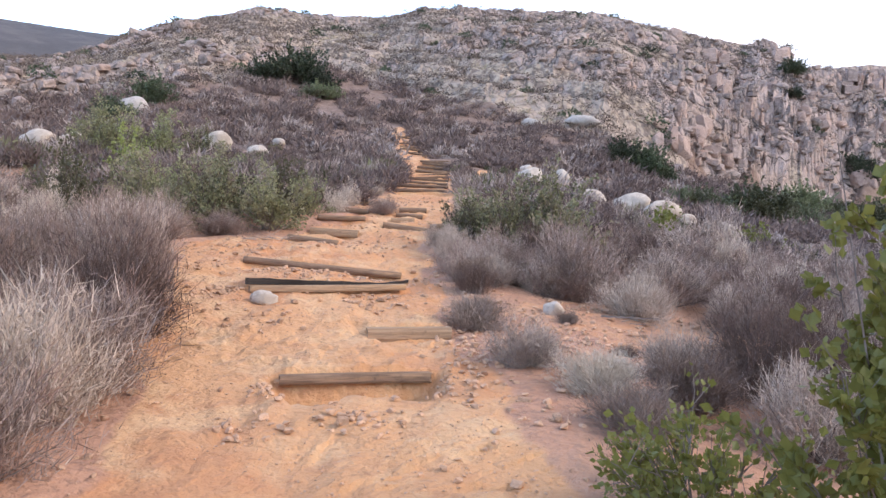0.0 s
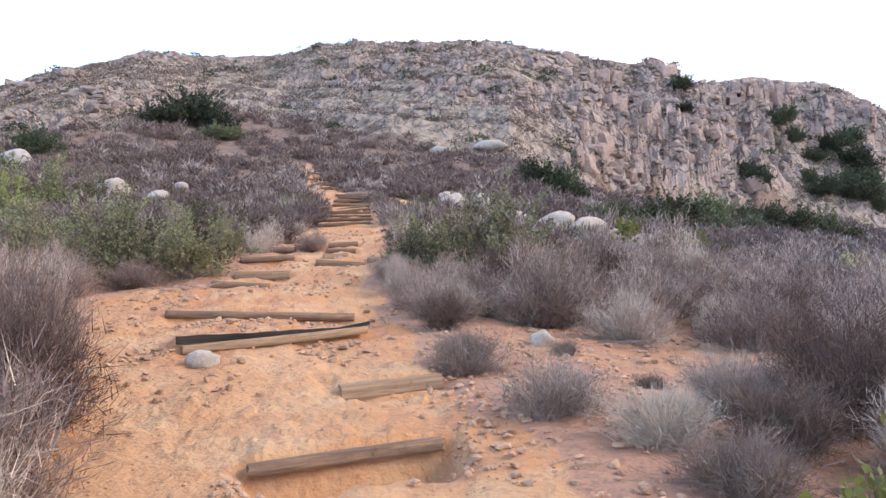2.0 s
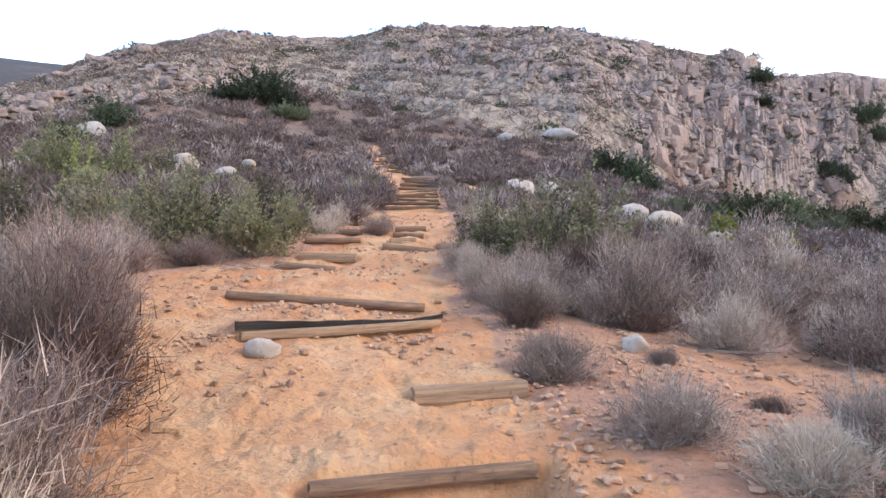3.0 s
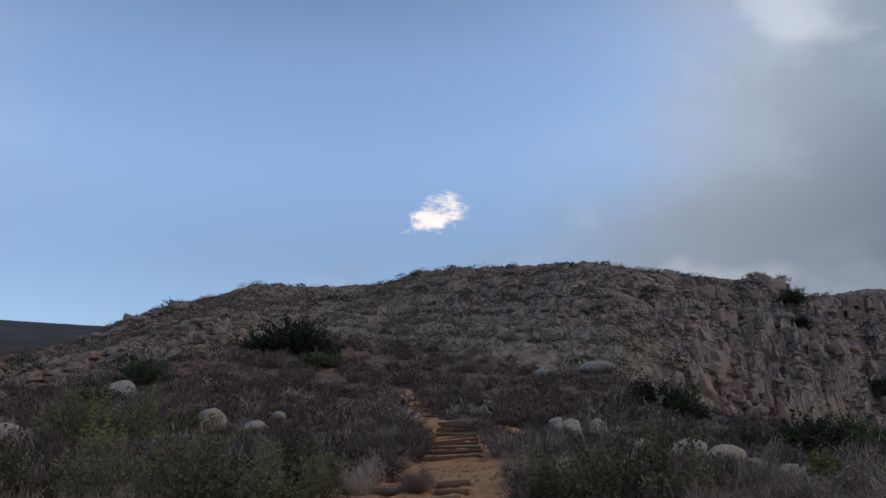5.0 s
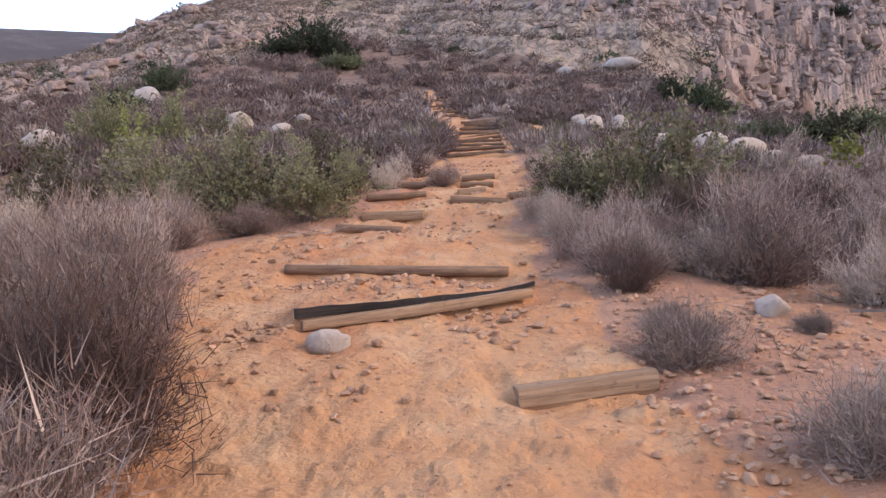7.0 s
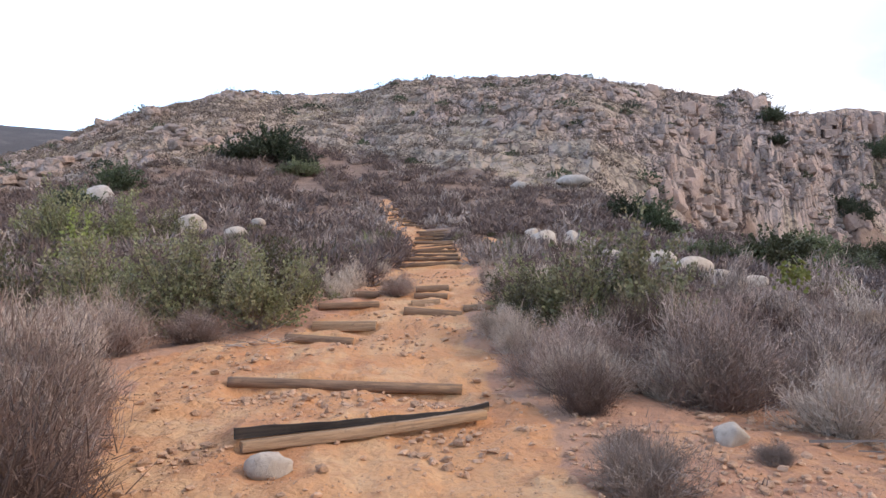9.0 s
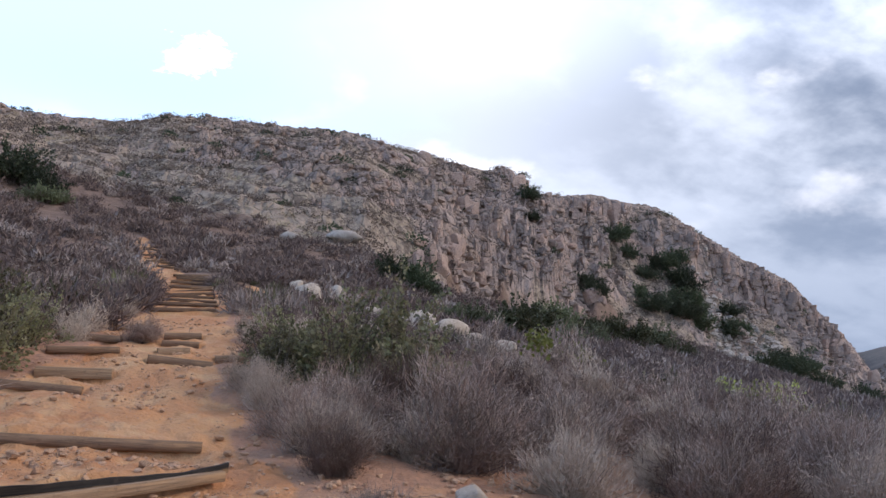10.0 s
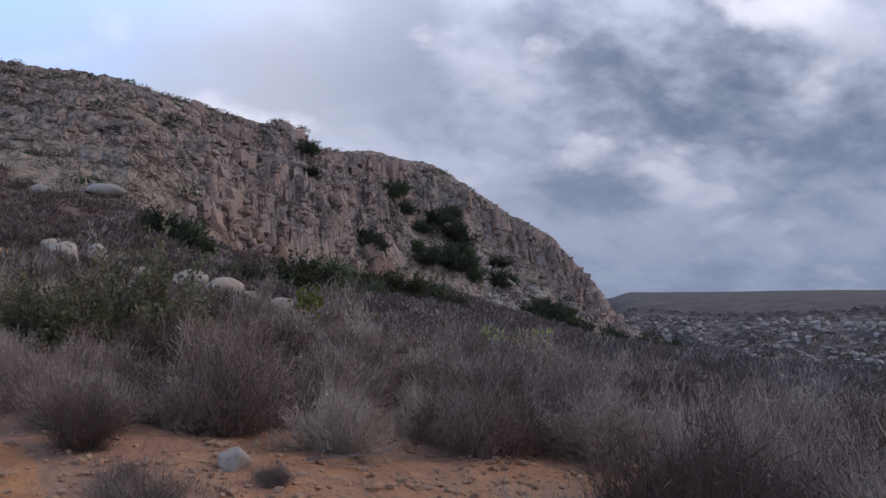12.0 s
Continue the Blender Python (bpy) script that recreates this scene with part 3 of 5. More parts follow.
# ---------------------------------------------------------------- timber steps
def log_mesh(name, length, radius, material, seed, square=0.0, ragged=0.15):
    """A weathered timber along x, its middle at the origin, flat-sided where square is high, with split ends."""
    rng = np.random.default_rng(seed)
    n, sides = 26, 14
    v = []
    for i in range(n + 1):
        s = i / n
        x = (s - 0.5) * length
        bow = 0.02 * math.sin(s * 5 + seed) * length / 2
        for k in range(sides):
            a = 2 * math.pi * k / sides
            c, d = math.cos(a), math.sin(a)
            q = max(abs(c), abs(d))
            rad = radius * ((1 - square) + square / q * 0.98)
            rad *= 1 + 0.10 * float(fbm(np.array(x * 2.2 + seed), np.array(k * 0.9), seed, 3))
            end = ragged * radius * rng.random() if i in (0, n) else 0
            v.append((x + (end if i == 0 else -end), c * rad + bow, d * rad))
    q = [(i * sides + k, i * sides + (k + 1) % sides, (i + 1) * sides + (k + 1) % sides, (i + 1) * sides + k) for i in range(n) for k in range(sides)]
    v += [(-length / 2 + radius * 0.1, 0, 0), (length / 2 - radius * 0.1, 0, 0)]
    e = len(v)
    t = [(e - 2, (k + 1) % sides, k) for k in range(sides)] + [(e - 1, n * sides + k, n * sides + (k + 1) % sides) for k in range(sides)]
    return mesh_data(name, v, [q, t], material, square < 0.5)


def board_mesh(name, length, height, thick, material, seed):
    """A thin board standing on edge along x, its top edge ragged and warped."""
    n = 30
    v, q = [], []
    for i in range(n + 1):
        s = i / n
        x = (s - 0.5) * length
        warp = 0.012 * math.sin(s * 7 + seed) + 0.006 * math.sin(s * 17) + 0.10 * max(s - 0.93, 0)
        top = height + 0.045 * max(1 - s / 0.8, 0.12) + 0.04 * max(s - 0.84, 0) / 0.16 + 0.003 * math.sin(s * 41 + seed) + 0.003 * math.sin(s * 13)
        for y, z in ((-thick / 2, 0), (thick / 2, 0), (thick / 2, top), (-thick / 2, top)):
            v.append((x, y + warp * (z > 0), z))
    for i in range(n):
        for k in range(4):
            q.append((i * 4 + k, i * 4 + (k + 1) % 4, (i + 1) * 4 + (k + 1) % 4, (i + 1) * 4 + k))
    q += [(3, 2, 1, 0), (n * 4, n * 4 + 1, n * 4 + 2, n * 4 + 3)]
    return mesh_data(name, v, q, material)


def lay(me, name, left, right, lift, label):
    """A timber thing between two ground points."""
    la, lb = lift if isinstance(lift, tuple) else (lift, lift)
    a, b = Vector((*left, zat(*left) + la)), Vector((*right, zat(*right) + lb))
    ob = new(name, me)
    d = b - a
    ob.matrix_world = Matrix.Translation((a + b) / 2) @ Euler((0, -math.atan2(d.z, d.xy.length), math.atan2(d.y, d.x))).to_matrix().to_4x4()
    return tagged(ob, label, "timber step", "timber steps of the trail")


lay(log_mesh("log_step", 2.42, 0.056, M_LOG, 1), "log_step", (-2.4, -0.05), (0.0, 0.0), 0.03, "round weathered log laid across the dirt trail")
tie = log_mesh("tie_step", 2.1, 0.04, M_TIE, 2, 0.9)
lay(tie, "tie_step", (-1.54, -2.54), (0.18, -1.42), (0.055, 0.085), "pale square timber set askew across the trail")
lay(board_mesh("tarred_board", 2.2, 0.035, 0.028, M_TAR, 3), "tarred_board", (-1.60, -2.50), (0.20, -1.33), (0.09, 0.10), "black tarred board standing on edge behind a timber")
lay(log_mesh("tie_step", 0.92, 0.075, M_TIE, 4, 0.95), "tie_step", (0.0, -3.62), (0.90, -3.36), 0.005, "short square timber half buried in dirt")
lay(log_mesh("log_step", 1.30, 0.047, M_LOG, 5, 0.55, 0.8), "log_step", (-0.46, -5.36), (0.78, -5.02), 0.085, "split and hollowed log across the eroded trail")
for n, (a, b) in enumerate(UPPER + MORE_STEPS):
    ln = math.dist(a, b)
    sq = (0.15, 0.9, 0.4)[n % 3]
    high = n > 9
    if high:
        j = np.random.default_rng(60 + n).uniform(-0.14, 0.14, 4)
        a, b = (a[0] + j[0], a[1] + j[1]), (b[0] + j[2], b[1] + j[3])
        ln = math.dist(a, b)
    lay(log_mesh("log_step", ln, 0.052 if high else 0.060 + 0.014 * (n % 2), M_SHADED_LOG if high else (M_LOG, M_TIE)[n % 3 == 1], 20 + n, sq), "log_step", a, b, 0.05 if high else 0.04, "weathered timber step higher up the trail")


# ---------------------------------------------------------------- rocks
def rock_mesh(name, size, material, seed, rounds=3, rough=0.22, cuts=7, block=0.0):
    """A boulder: a sphere cut flat by some planes and roughened."""
    rng = np.random.default_rng(seed)
    bm = bmesh.new()
    bmesh.ops.create_icosphere(bm, subdivisions=rounds, radius=1.0)
    P = np.array([v.co[:] for v in bm.verts])
    P = P * ((1 - block) + block * 0.72 / np.abs(P).max(1))[:, None]
    for _ in range(cuts):
        d = rng.normal(size=3)
        d /= np.linalg.norm(d)
        h = 0.62 + 0.28 * rng.random()
        over = np.maximum(P @ d - h, 0)
        P = P - over[:, None] * d[None] * 0.92
    P *= 1 + rough * (fbm(P[:, 0] * 1.6 + seed, P[:, 1] * 1.6 + P[:, 2] * 1.3, seed, 4))[:, None]
    P *= np.array(size)[None]
    for v, p in zip(bm.verts, P):
        v.co = p
    me = bpy.data.meshes.new(name)
    bm.to_mesh(me)
    bm.free()
    me.materials.append(material)
    me.polygons.foreach_set("use_smooth", np.full(len(me.polygons), rounds > 2))
    return me


def shard_mesh(name, size, material, seed, points=13, boxy=0.6):
    """An angular block with flat broken faces."""
    rng = np.random.default_rng(seed)
    p = rng.normal(size=(points, 3))
    p = p / (boxy * np.abs(p).max(1) + (1 - boxy) * np.linalg.norm(p, axis=1))[:, None]
    corners = np.array([(i, j, k) for i in (-1, 1) for j in (-1, 1) for k in (-1, 1)]) * (1 - 0.35 * rng.random((8, 3)))
    p = np.concatenate([p * 0.95, corners * boxy * 1.15]) * 0.8 * np.array(size)
    bm = bmesh.new()
    for q in p:
        bm.verts.new(q)
    hull = bmesh.ops.convex_hull(bm, input=bm.verts)
    bmesh.ops.delete(bm, geom=list({v for v in hull["geom_interior"] + hull["geom_unused"] if isinstance(v, bmesh.types.BMVert)}), context="VERTS")
    bmesh.ops.triangulate(bm, faces=bm.faces)
    me = bpy.data.meshes.new(name)
    bm.to_mesh(me)
    bm.free()
    me.materials.append(material)
    return me


def boulder(x, y, size, seed, label, material=None, sink=0.3, turn=0.0, name="boulder"):
    ob = new(name, rock_mesh(name, size, material or M_STONE, seed, 3, 0.16, 11))
    ob.matrix_world = pose(x, y, zat(x, y) + size[2] * (1 - 2 * sink), 0, 0, turn)
    return tagged(ob, label, "rock")


boulder(-1.30, -2.86, (0.17, 0.13, 0.115), 3, "pale grey stone on the trail below a timber", name="stone", turn=15, sink=0.26)
boulder(2.12, -1.75, (0.16, 0.14, 0.13), 4, "pale rounded stone on a bare dirt patch", name="stone")
BOULDERS = [(3.25, 21.7, 0.72, 0.5, 0.56), (3.4, 27.4, 0.38, 0.34, 0.42), (5.05, 26.4, 0.42, 0.38, 0.55), (5.9, 26.2, 0.2, 0.2, 0.22), (7.9, 22.9, 1.0, 0.6, 0.50),
            (8.75, 21.6, 1.1, 0.6, 0.50), (6.0, 22.4, 0.75, 0.45, 0.36), (10.0, 22.0, 0.55, 0.4, 0.3), (11.5, 22.6, 0.6, 0.4, 0.3), (-10.9, 23.5, 0.85, 0.6, 0.5), (-8.7, 22.4, 0.5, 0.4, 0.26), (-9.0, 27.0, 0.34, 0.3, 0.24),
            (-3.6, 27.5, 0.36, 0.3, 0.28), (-16.0, 17.5, 1.0, 0.6, 0.5), (-14.6, 18.0, 0.8, 0.5, 0.48), (-17.9, 17.2, 0.8, 0.6, 0.45), (-20.5, 36, 1.0, 0.8, 0.7), (9.2, 52.5, 1.5, 0.9, 0.55), (5.0, 52, 1.0, 0.7, 0.5)]
for n, (x, y, a, b, c) in enumerate(BOULDERS):
    boulder(x, y, (a, b, c), 40 + n, "pale granite boulder lying among dry scrub", sink=0.22, turn=(n * 47) % 60 - 30, material=M_TALUS if y > 30 else M_STONE)


def rock_field(name, spots, sizes, material, seed, label, variants=24, rounds=1, squash=0.75, sink=0.25, tall=None, single=0, single_name="rock", single_label=""):
    """Many rocks joined into one mesh."""
    rng = np.random.default_rng(seed)
    base = []
    for k in range(variants):
        me = shard_mesh("tmp", (1, 1, 1), material, seed + k, 13 if rounds > 1 else 12, 0.60 if rounds > 1 else 0.4)
        co = np.empty(len(me.vertices) * 3, np.float32)
        me.vertices.foreach_get("co", co)
        fc = np.empty(len(me.polygons) * 3, np.int32)
        me.loops.foreach_get("vertex_index", fc)
        base.append((co.reshape(-1, 3), fc.reshape(-1, 3)))
        bpy.data.meshes.remove(me)
    big = set(np.argsort(-sizes)[:single].tolist())
    shared = {}
    V, F, off = [], [], 0
    Zs = ground_z(spots[:, 0], spots[:, 1])[0]
    for n, ((x, y), z, s, k) in enumerate(zip(spots, Zs, sizes, rng.integers(0, variants, len(spots)))):
        co, fc = base[k]
        a = rng.random() * 6.283 if rounds < 2 else rng.normal() * 0.5 + math.atan2(-(x - CX), y - CY)
        sc = s * np.array([(1.0 if rounds > 1 else 0.75) + 0.6 * rng.random(), 0.7 + 0.5 * rng.random(), (squash if tall is None else tall) * (0.7 + 0.6 * rng.random())])
        lean = rng.normal() * 0.14
        if n in big:
            if k not in shared:
                shared[k] = mesh_data(single_name, co, fc, material)
            ob = new(single_name, shared[k])
            ob.matrix_world = Matrix.Translation((x, y, z + sc[2] * (1 - 2 * sink))) @ Euler((0, -lean, a)).to_matrix().to_4x4() @ Matrix.Diagonal((*sc, 1))
            tagged(ob, single_label, "rock", single_name.replace("_", " ") + "s")
            continue
        p = co * sc
        p = np.stack([p[:, 0] * math.cos(lean) - p[:, 2] * math.sin(lean), p[:, 1], p[:, 0] * math.sin(lean) + p[:, 2] * math.cos(lean)], 1)
        ca, sa = math.cos(a), math.sin(a)
        p = np.stack([p[:, 0] * ca - p[:, 1] * sa + x, p[:, 0] * sa + p[:, 1] * ca + y, p[:, 2] + z + sc[2] * (1 - 2 * sink)], 1)
        V.append(p)
        F.append(fc + off)
        off += len(co)
    me = mesh_data(name, np.concatenate(V), np.concatenate(F), material)
    return tagged(new(name, me), label, "rocks", kind="stuff")


def polar_spots(n, az0, az1, r0, r1, seed):
    rng = np.random.default_rng(seed)
    a = np.radians(az0 + (az1 - az0) * rng.random(n))
    r = np.sqrt(r0 ** 2 + (r1 ** 2 - r0 ** 2) * rng.random(n))
    return np.stack([CX + r * np.sin(a), CY + r * np.cos(a)], 1), rng


s, rng = polar_spots(42000, -36, 50, 56, 150, 71)
azs = np.degrees(np.arctan2(s[:, 0] - CX, s[:, 1] - CY))
rs = np.hypot(s[:, 0] - CX, s[:, 1] - CY)
hi = np.interp(azs, PROFILE[:, 0], PROFILE[:, 3])
patch = fbm(s[:, 0] / 8, s[:, 1] / 5, 72)
keep = (ground_z(s[:, 0], s[:, 1], False)[1] > 0.5) & ((outcrop(s[:, 0], s[:, 1]) * (patch > -0.12)) > 0.25 + 0.5 * rng.random(len(s)) - 0.3 * (rng.random(len(s)) < 0.06)) & (rs < hi - np.where(azs < -18, 4.0, 0.5))
s, rim = s[keep], (hi - rs)[keep]
rock_field("hillside_rocks", s, np.minimum(0.16 + 0.85 * rng.random(len(s)) ** 3.2, 0.24 + np.maximum(rim - 3, 0) * 0.055), M_HILL, 73, "weathered tan rock outcrops covering the hillside", rounds=2, squash=0.62, sink=0.36, single=160, single_name="outcrop_rock", single_label="large angular tan outcrop rock on the hillside")
s, rng = polar_spots(900, 14, 47, 66, 150, 75)
azs = np.degrees(np.arctan2(s[:, 0] - CX, s[:, 1] - CY))
rs = np.hypot(s[:, 0] - CX, s[:, 1] - CY)
lo, hi = np.interp(azs, PROFILE[:, 0], PROFILE[:, 1]), np.interp(azs, PROFILE[:, 0], PROFILE[:, 3])
keep = (rs > lo + 1) & (rs < hi - 6) & (fbm(s[:, 0] / 9, s[:, 1] / 9, 76) > -0.05)
s = s[keep]
rock_field("cliff_blocks", s, 0.45 + 0.9 * rng.random(len(s)) ** 2, M_HILL, 77, "tall fractured columns of the cliff face", rounds=2, tall=1.5, sink=0.32)


def column_mesh(name, width, depth, height, material, seed):
    """A jointed rock column: an uneven prism, broken across at several heights, its foot at the origin."""
    rng = np.random.default_rng(seed)
    sides, rings = 7, 6
    ang = (np.arange(sides) + rng.uniform(-0.4, 0.4, sides)) * 2 * math.pi / sides
    rad = rng.uniform(0.65, 1.15, sides)
    v, levels = [], np.sort(rng.uniform(0.12, 0.95, rings))
    for i, h in enumerate([0.0, *np.repeat(levels, 2), 1.0]):
        if i % 2 == 0:
            shift, grow = rng.normal(size=2) * 0.11, (1.15 - 0.5 * h ** 1.5) * rng.uniform(0.8, 1.12)
        tilt = rng.normal() * 0.04
        for a, q in zip(ang, rad):
            v.append((math.cos(a) * q * grow * width / 2 + shift[0] * width, math.sin(a) * q * grow * depth / 2 + shift[1] * depth, (h + tilt * math.cos(a) + 0.004 * i) * height))
    n = len(v) // sides
    q = [(i * sides + k, i * sides + (k + 1) % sides, (i + 1) * sides + (k + 1) % sides, (i + 1) * sides + k) for i in range(n - 1) for k in range(sides)]
    v.append((0, 0, height * 1.03))
    t = [((n - 1) * sides + k, (n - 1) * sides + (k + 1) % sides, len(v) - 1) for k in range(sides)]
    return mesh_data(name, v, [q, t], material)


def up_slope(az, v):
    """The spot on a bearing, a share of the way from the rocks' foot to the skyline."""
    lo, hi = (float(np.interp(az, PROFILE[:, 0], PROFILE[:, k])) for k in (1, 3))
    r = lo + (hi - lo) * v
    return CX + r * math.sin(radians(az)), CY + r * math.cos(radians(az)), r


rng = np.random.default_rng(78)
COLUMNS = [column_mesh("column", rng.uniform(1.0, 2.6), rng.uniform(1.4, 2.4), rng.uniform(3.4, 6.4), M_CLIFF, 400 + k) for k in range(9)]
STUBS = [column_mesh("column", rng.uniform(0.8, 2.0), rng.uniform(1.0, 1.8), rng.uniform(1.8, 3.6), M_HILL, 420 + k) for k in range(9)]
cliff = new("cliff")
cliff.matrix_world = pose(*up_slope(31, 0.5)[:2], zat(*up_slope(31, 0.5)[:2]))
tagged(cliff, "cliff of tall fractured grey and pink rock columns", "cliff")
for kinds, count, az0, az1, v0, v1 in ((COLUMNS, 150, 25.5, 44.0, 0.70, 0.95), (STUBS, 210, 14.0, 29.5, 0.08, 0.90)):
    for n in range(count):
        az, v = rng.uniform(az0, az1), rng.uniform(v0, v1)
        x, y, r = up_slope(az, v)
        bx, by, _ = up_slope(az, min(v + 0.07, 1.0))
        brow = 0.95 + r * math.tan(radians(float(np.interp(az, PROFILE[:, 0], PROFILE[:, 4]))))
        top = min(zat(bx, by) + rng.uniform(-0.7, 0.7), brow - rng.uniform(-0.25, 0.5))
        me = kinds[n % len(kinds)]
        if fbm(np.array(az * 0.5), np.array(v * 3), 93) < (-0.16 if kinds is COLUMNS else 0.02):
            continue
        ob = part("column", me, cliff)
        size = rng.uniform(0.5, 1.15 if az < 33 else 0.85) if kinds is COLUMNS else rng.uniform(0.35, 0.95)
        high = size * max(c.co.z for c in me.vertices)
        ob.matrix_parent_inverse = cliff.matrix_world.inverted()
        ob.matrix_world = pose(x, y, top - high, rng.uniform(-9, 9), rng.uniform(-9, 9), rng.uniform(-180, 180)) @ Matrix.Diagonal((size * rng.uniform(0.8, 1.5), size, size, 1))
s, rng = polar_spots(4200, 33.0, 45.5, 104, 136, 79)
azs = np.degrees(np.arctan2(s[:, 0] - CX, s[:, 1] - CY))
rs = np.hypot(s[:, 0] - CX, s[:, 1] - CY)
lo, hi = np.interp(azs, PROFILE[:, 0], PROFILE[:, 1]), np.interp(azs, PROFILE[:, 0], PROFILE[:, 3])
v = (rs - lo) / (hi - lo) + 0.12 * fbm(s[:, 0] / 4, s[:, 1] / 4, 94)
s = s[(v < 0.72) & (v > -0.1) & (azs > 33.4 + (0.7 - v) * 3) & (azs < 35.6 + (0.7 - v) * 11)]
rock_field("talus_slope", s, 0.2 + 0.55 * rng.random(len(s)) ** 2.5, M_TALUS, 80, "slope of loose pale broken rock under the cliff", rounds=1, squash=0.7)

# rocks on the slope across the valley
s, rng = polar_spots(1500, 43, 70, 425, 640, 85)
s = s[fbm(s[:, 0] / 40, s[:, 1] / 40, 86) > -0.05]
rock_field("valley_rocks", s, 0.8 + 2.6 * rng.random(len(s)) ** 2.5, M_TALUS, 87, "pale rocks strewn over the slope across the valley", rounds=1)

# rubble and grit on the trail: middle, spread and number of the heaps of stones
STONE_HEAPS = [(-0.45, -5.75, 0.16, 0.14, 60), (0.35, -6.45, 0.17, 0.12, 55), (1.15, -4.9, 0.18, 0.5, 70), (-0.35, -6.7, 0.2, 0.15, 30), (0.95, -5.6, 0.2, 0.3, 45), (-0.9, -1.9, 0.5, 0.2, 45), (-0.9, -0.5, 0.5, 0.2, 45), (2.1, -2.5, 0.6, 0.5, 150), (1.25, -3.2, 0.2, 0.9, 110), (2.0, -4.1, 0.5, 0.4, 110), (3.0, -3.0, 0.7, 0.5, 90), (1.0, -1.2, 0.12, 1.0, 70)]
rng = np.random.default_rng(81)
s = np.stack([rng.uniform(-4.5, 7.0, 16000), rng.uniform(-9.8, 11, 16000)], 1)
below = np.stack([rng.uniform(-2.2, 0.2, 2500), rng.uniform(-3.6, 1.2, 2500)], 1)
s = np.concatenate([s, below[fbm(below[:, 0] / 0.7, below[:, 1] / 0.5, 88) > 0.02]])
tm = trail_mask(s[:, 0], s[:, 1])
edge = (tm > 0.02) & (tm < 0.95)
clump = fbm(s[:, 0] / 0.9, s[:, 1] / 0.9, 82)
keep = (edge & (rng.random(len(s)) < 0.55)) | ((tm >= 0.9) & (clump > 0.03 + 0.14 * rng.random(len(s))))
s = s[keep]
side = np.stack([rng.uniform(0.4, 6.0, 2600), rng.uniform(-6.5, 0.6, 2600)], 1)
side = side[(trail_mask(side[:, 0], side[:, 1]) < 0.6) & (fbm(side[:, 0] / 0.8, side[:, 1] / 0.8, 84) > 0.0)]
s = np.concatenate([s, side])
for (ax, ay), (bx, by) in MAIN_STEPS + UPPER + MORE_STEPS:
    ln = math.hypot(bx - ax, by - ay)
    along = ((s[:, 0] - ax) * (bx - ax) + (s[:, 1] - ay) * (by - ay)) / ln
    off = np.abs((s[:, 0] - ax) * (by - ay) - (s[:, 1] - ay) * (bx - ax)) / ln
    s = s[(along < -0.05) | (along > ln + 0.05) | (off > 0.15)]
heaps = np.concatenate([rng.normal(size=(n, 2)) * (w, h) + (x, y) for x, y, w, h, n in STONE_HEAPS])
size = np.concatenate([0.010 + 0.058 * rng.random(len(s)) ** 4, 0.014 + 0.040 * rng.random(len(heaps)) ** 2])
s = np.concatenate([s, heaps])
rock_field("trail_rubble", s, size, M_RUBBLE, 83, "loose rust-coloured stones strewn over the trail", rounds=1, squash=0.6, single=220, single_name="loose_stone", single_label="loose angular rust-coloured stone on the dirt trail")

s = np.stack([rng.uniform(-4, 2, 9000), rng.uniform(-8.5, 4, 9000)], 1)
s = s[(trail_mask(s[:, 0], s[:, 1]) > 0.7) & (fbm(s[:, 0] / 0.6, s[:, 1] / 0.6, 89) > -0.12 + 0.2 * rng.random(len(s)))]
rock_field("trail_grit", s, 0.005 + 0.012 * rng.random(len(s)) ** 2, M_RUBBLE, 90, "fine orange grit and clods on the trail", rounds=1, squash=0.6)


# ---------------------------------------------------------------- plants
def unit(v):
    return v / np.maximum(np.linalg.norm(v, axis=-1, keepdims=True), 1e-9)


def tubes(p0, d, length, width, sag, segs, rng):
    """Three-sided tapering stems."""
    n = len(p0)
    e1 = unit(np.cross(d, rng.normal(size=(n, 3))))
    e2 = unit(np.cross(d, e1))
    s = np.linspace(0, 1, segs + 1)[None, :, None]
    c = p0[:, None] + d[:, None] * (length[:, None, None] * s) + np.array([0, 0, 1.0])[None, None] * (sag[:, None, None] * length[:, None, None] * s ** 2)
    w = width[:, None, None] * (1 - 0.7 * s) * 0.5
    ring = [c + w * (math.cos(a) * e1[:, None] + math.sin(a) * e2[:, None]) for a in (0, 2.094, 4.189)]
    v = np.stack(ring, 2).reshape(-1, 3)
    b = (np.arange(n)[:, None] * (segs + 1) * 3 + np.arange(segs)[None] * 3).ravel()
    q = np.concatenate([np.stack([b + i, b + (i + 1) % 3, b + 3 + (i + 1) % 3, b + 3 + i], 1) for i in range(3)])
    return v, q


def spikes(p0, d, length, width, rng):
    """Single pointed blades from p0 along d."""
    n = len(p0)
    side = unit(np.cross(d, rng.normal(size=(n, 3)))) * (width * 0.5)[:, None]
    v = np.stack([p0 - side, p0 + side, p0 + d * length[:, None]], 1).reshape(-1, 3)
    return v, np.arange(n * 3).reshape(-1, 3)


def crown_points(n, radius, height, rng, upright=0.5):
    a = rng.random(n) * 6.283
    el = np.arcsin(np.clip(rng.random(n) ** 0.7, 0.06, 1))
    lump = 0.75 + 0.55 * rng.random(n) + 0.25 * np.sin(a * 3 + rng.random() * 6)
    d = np.stack([np.cos(a) * np.cos(el) * radius, np.sin(a) * np.cos(el) * radius, np.sin(el) * height], 1) * lump[:, None]
    return d


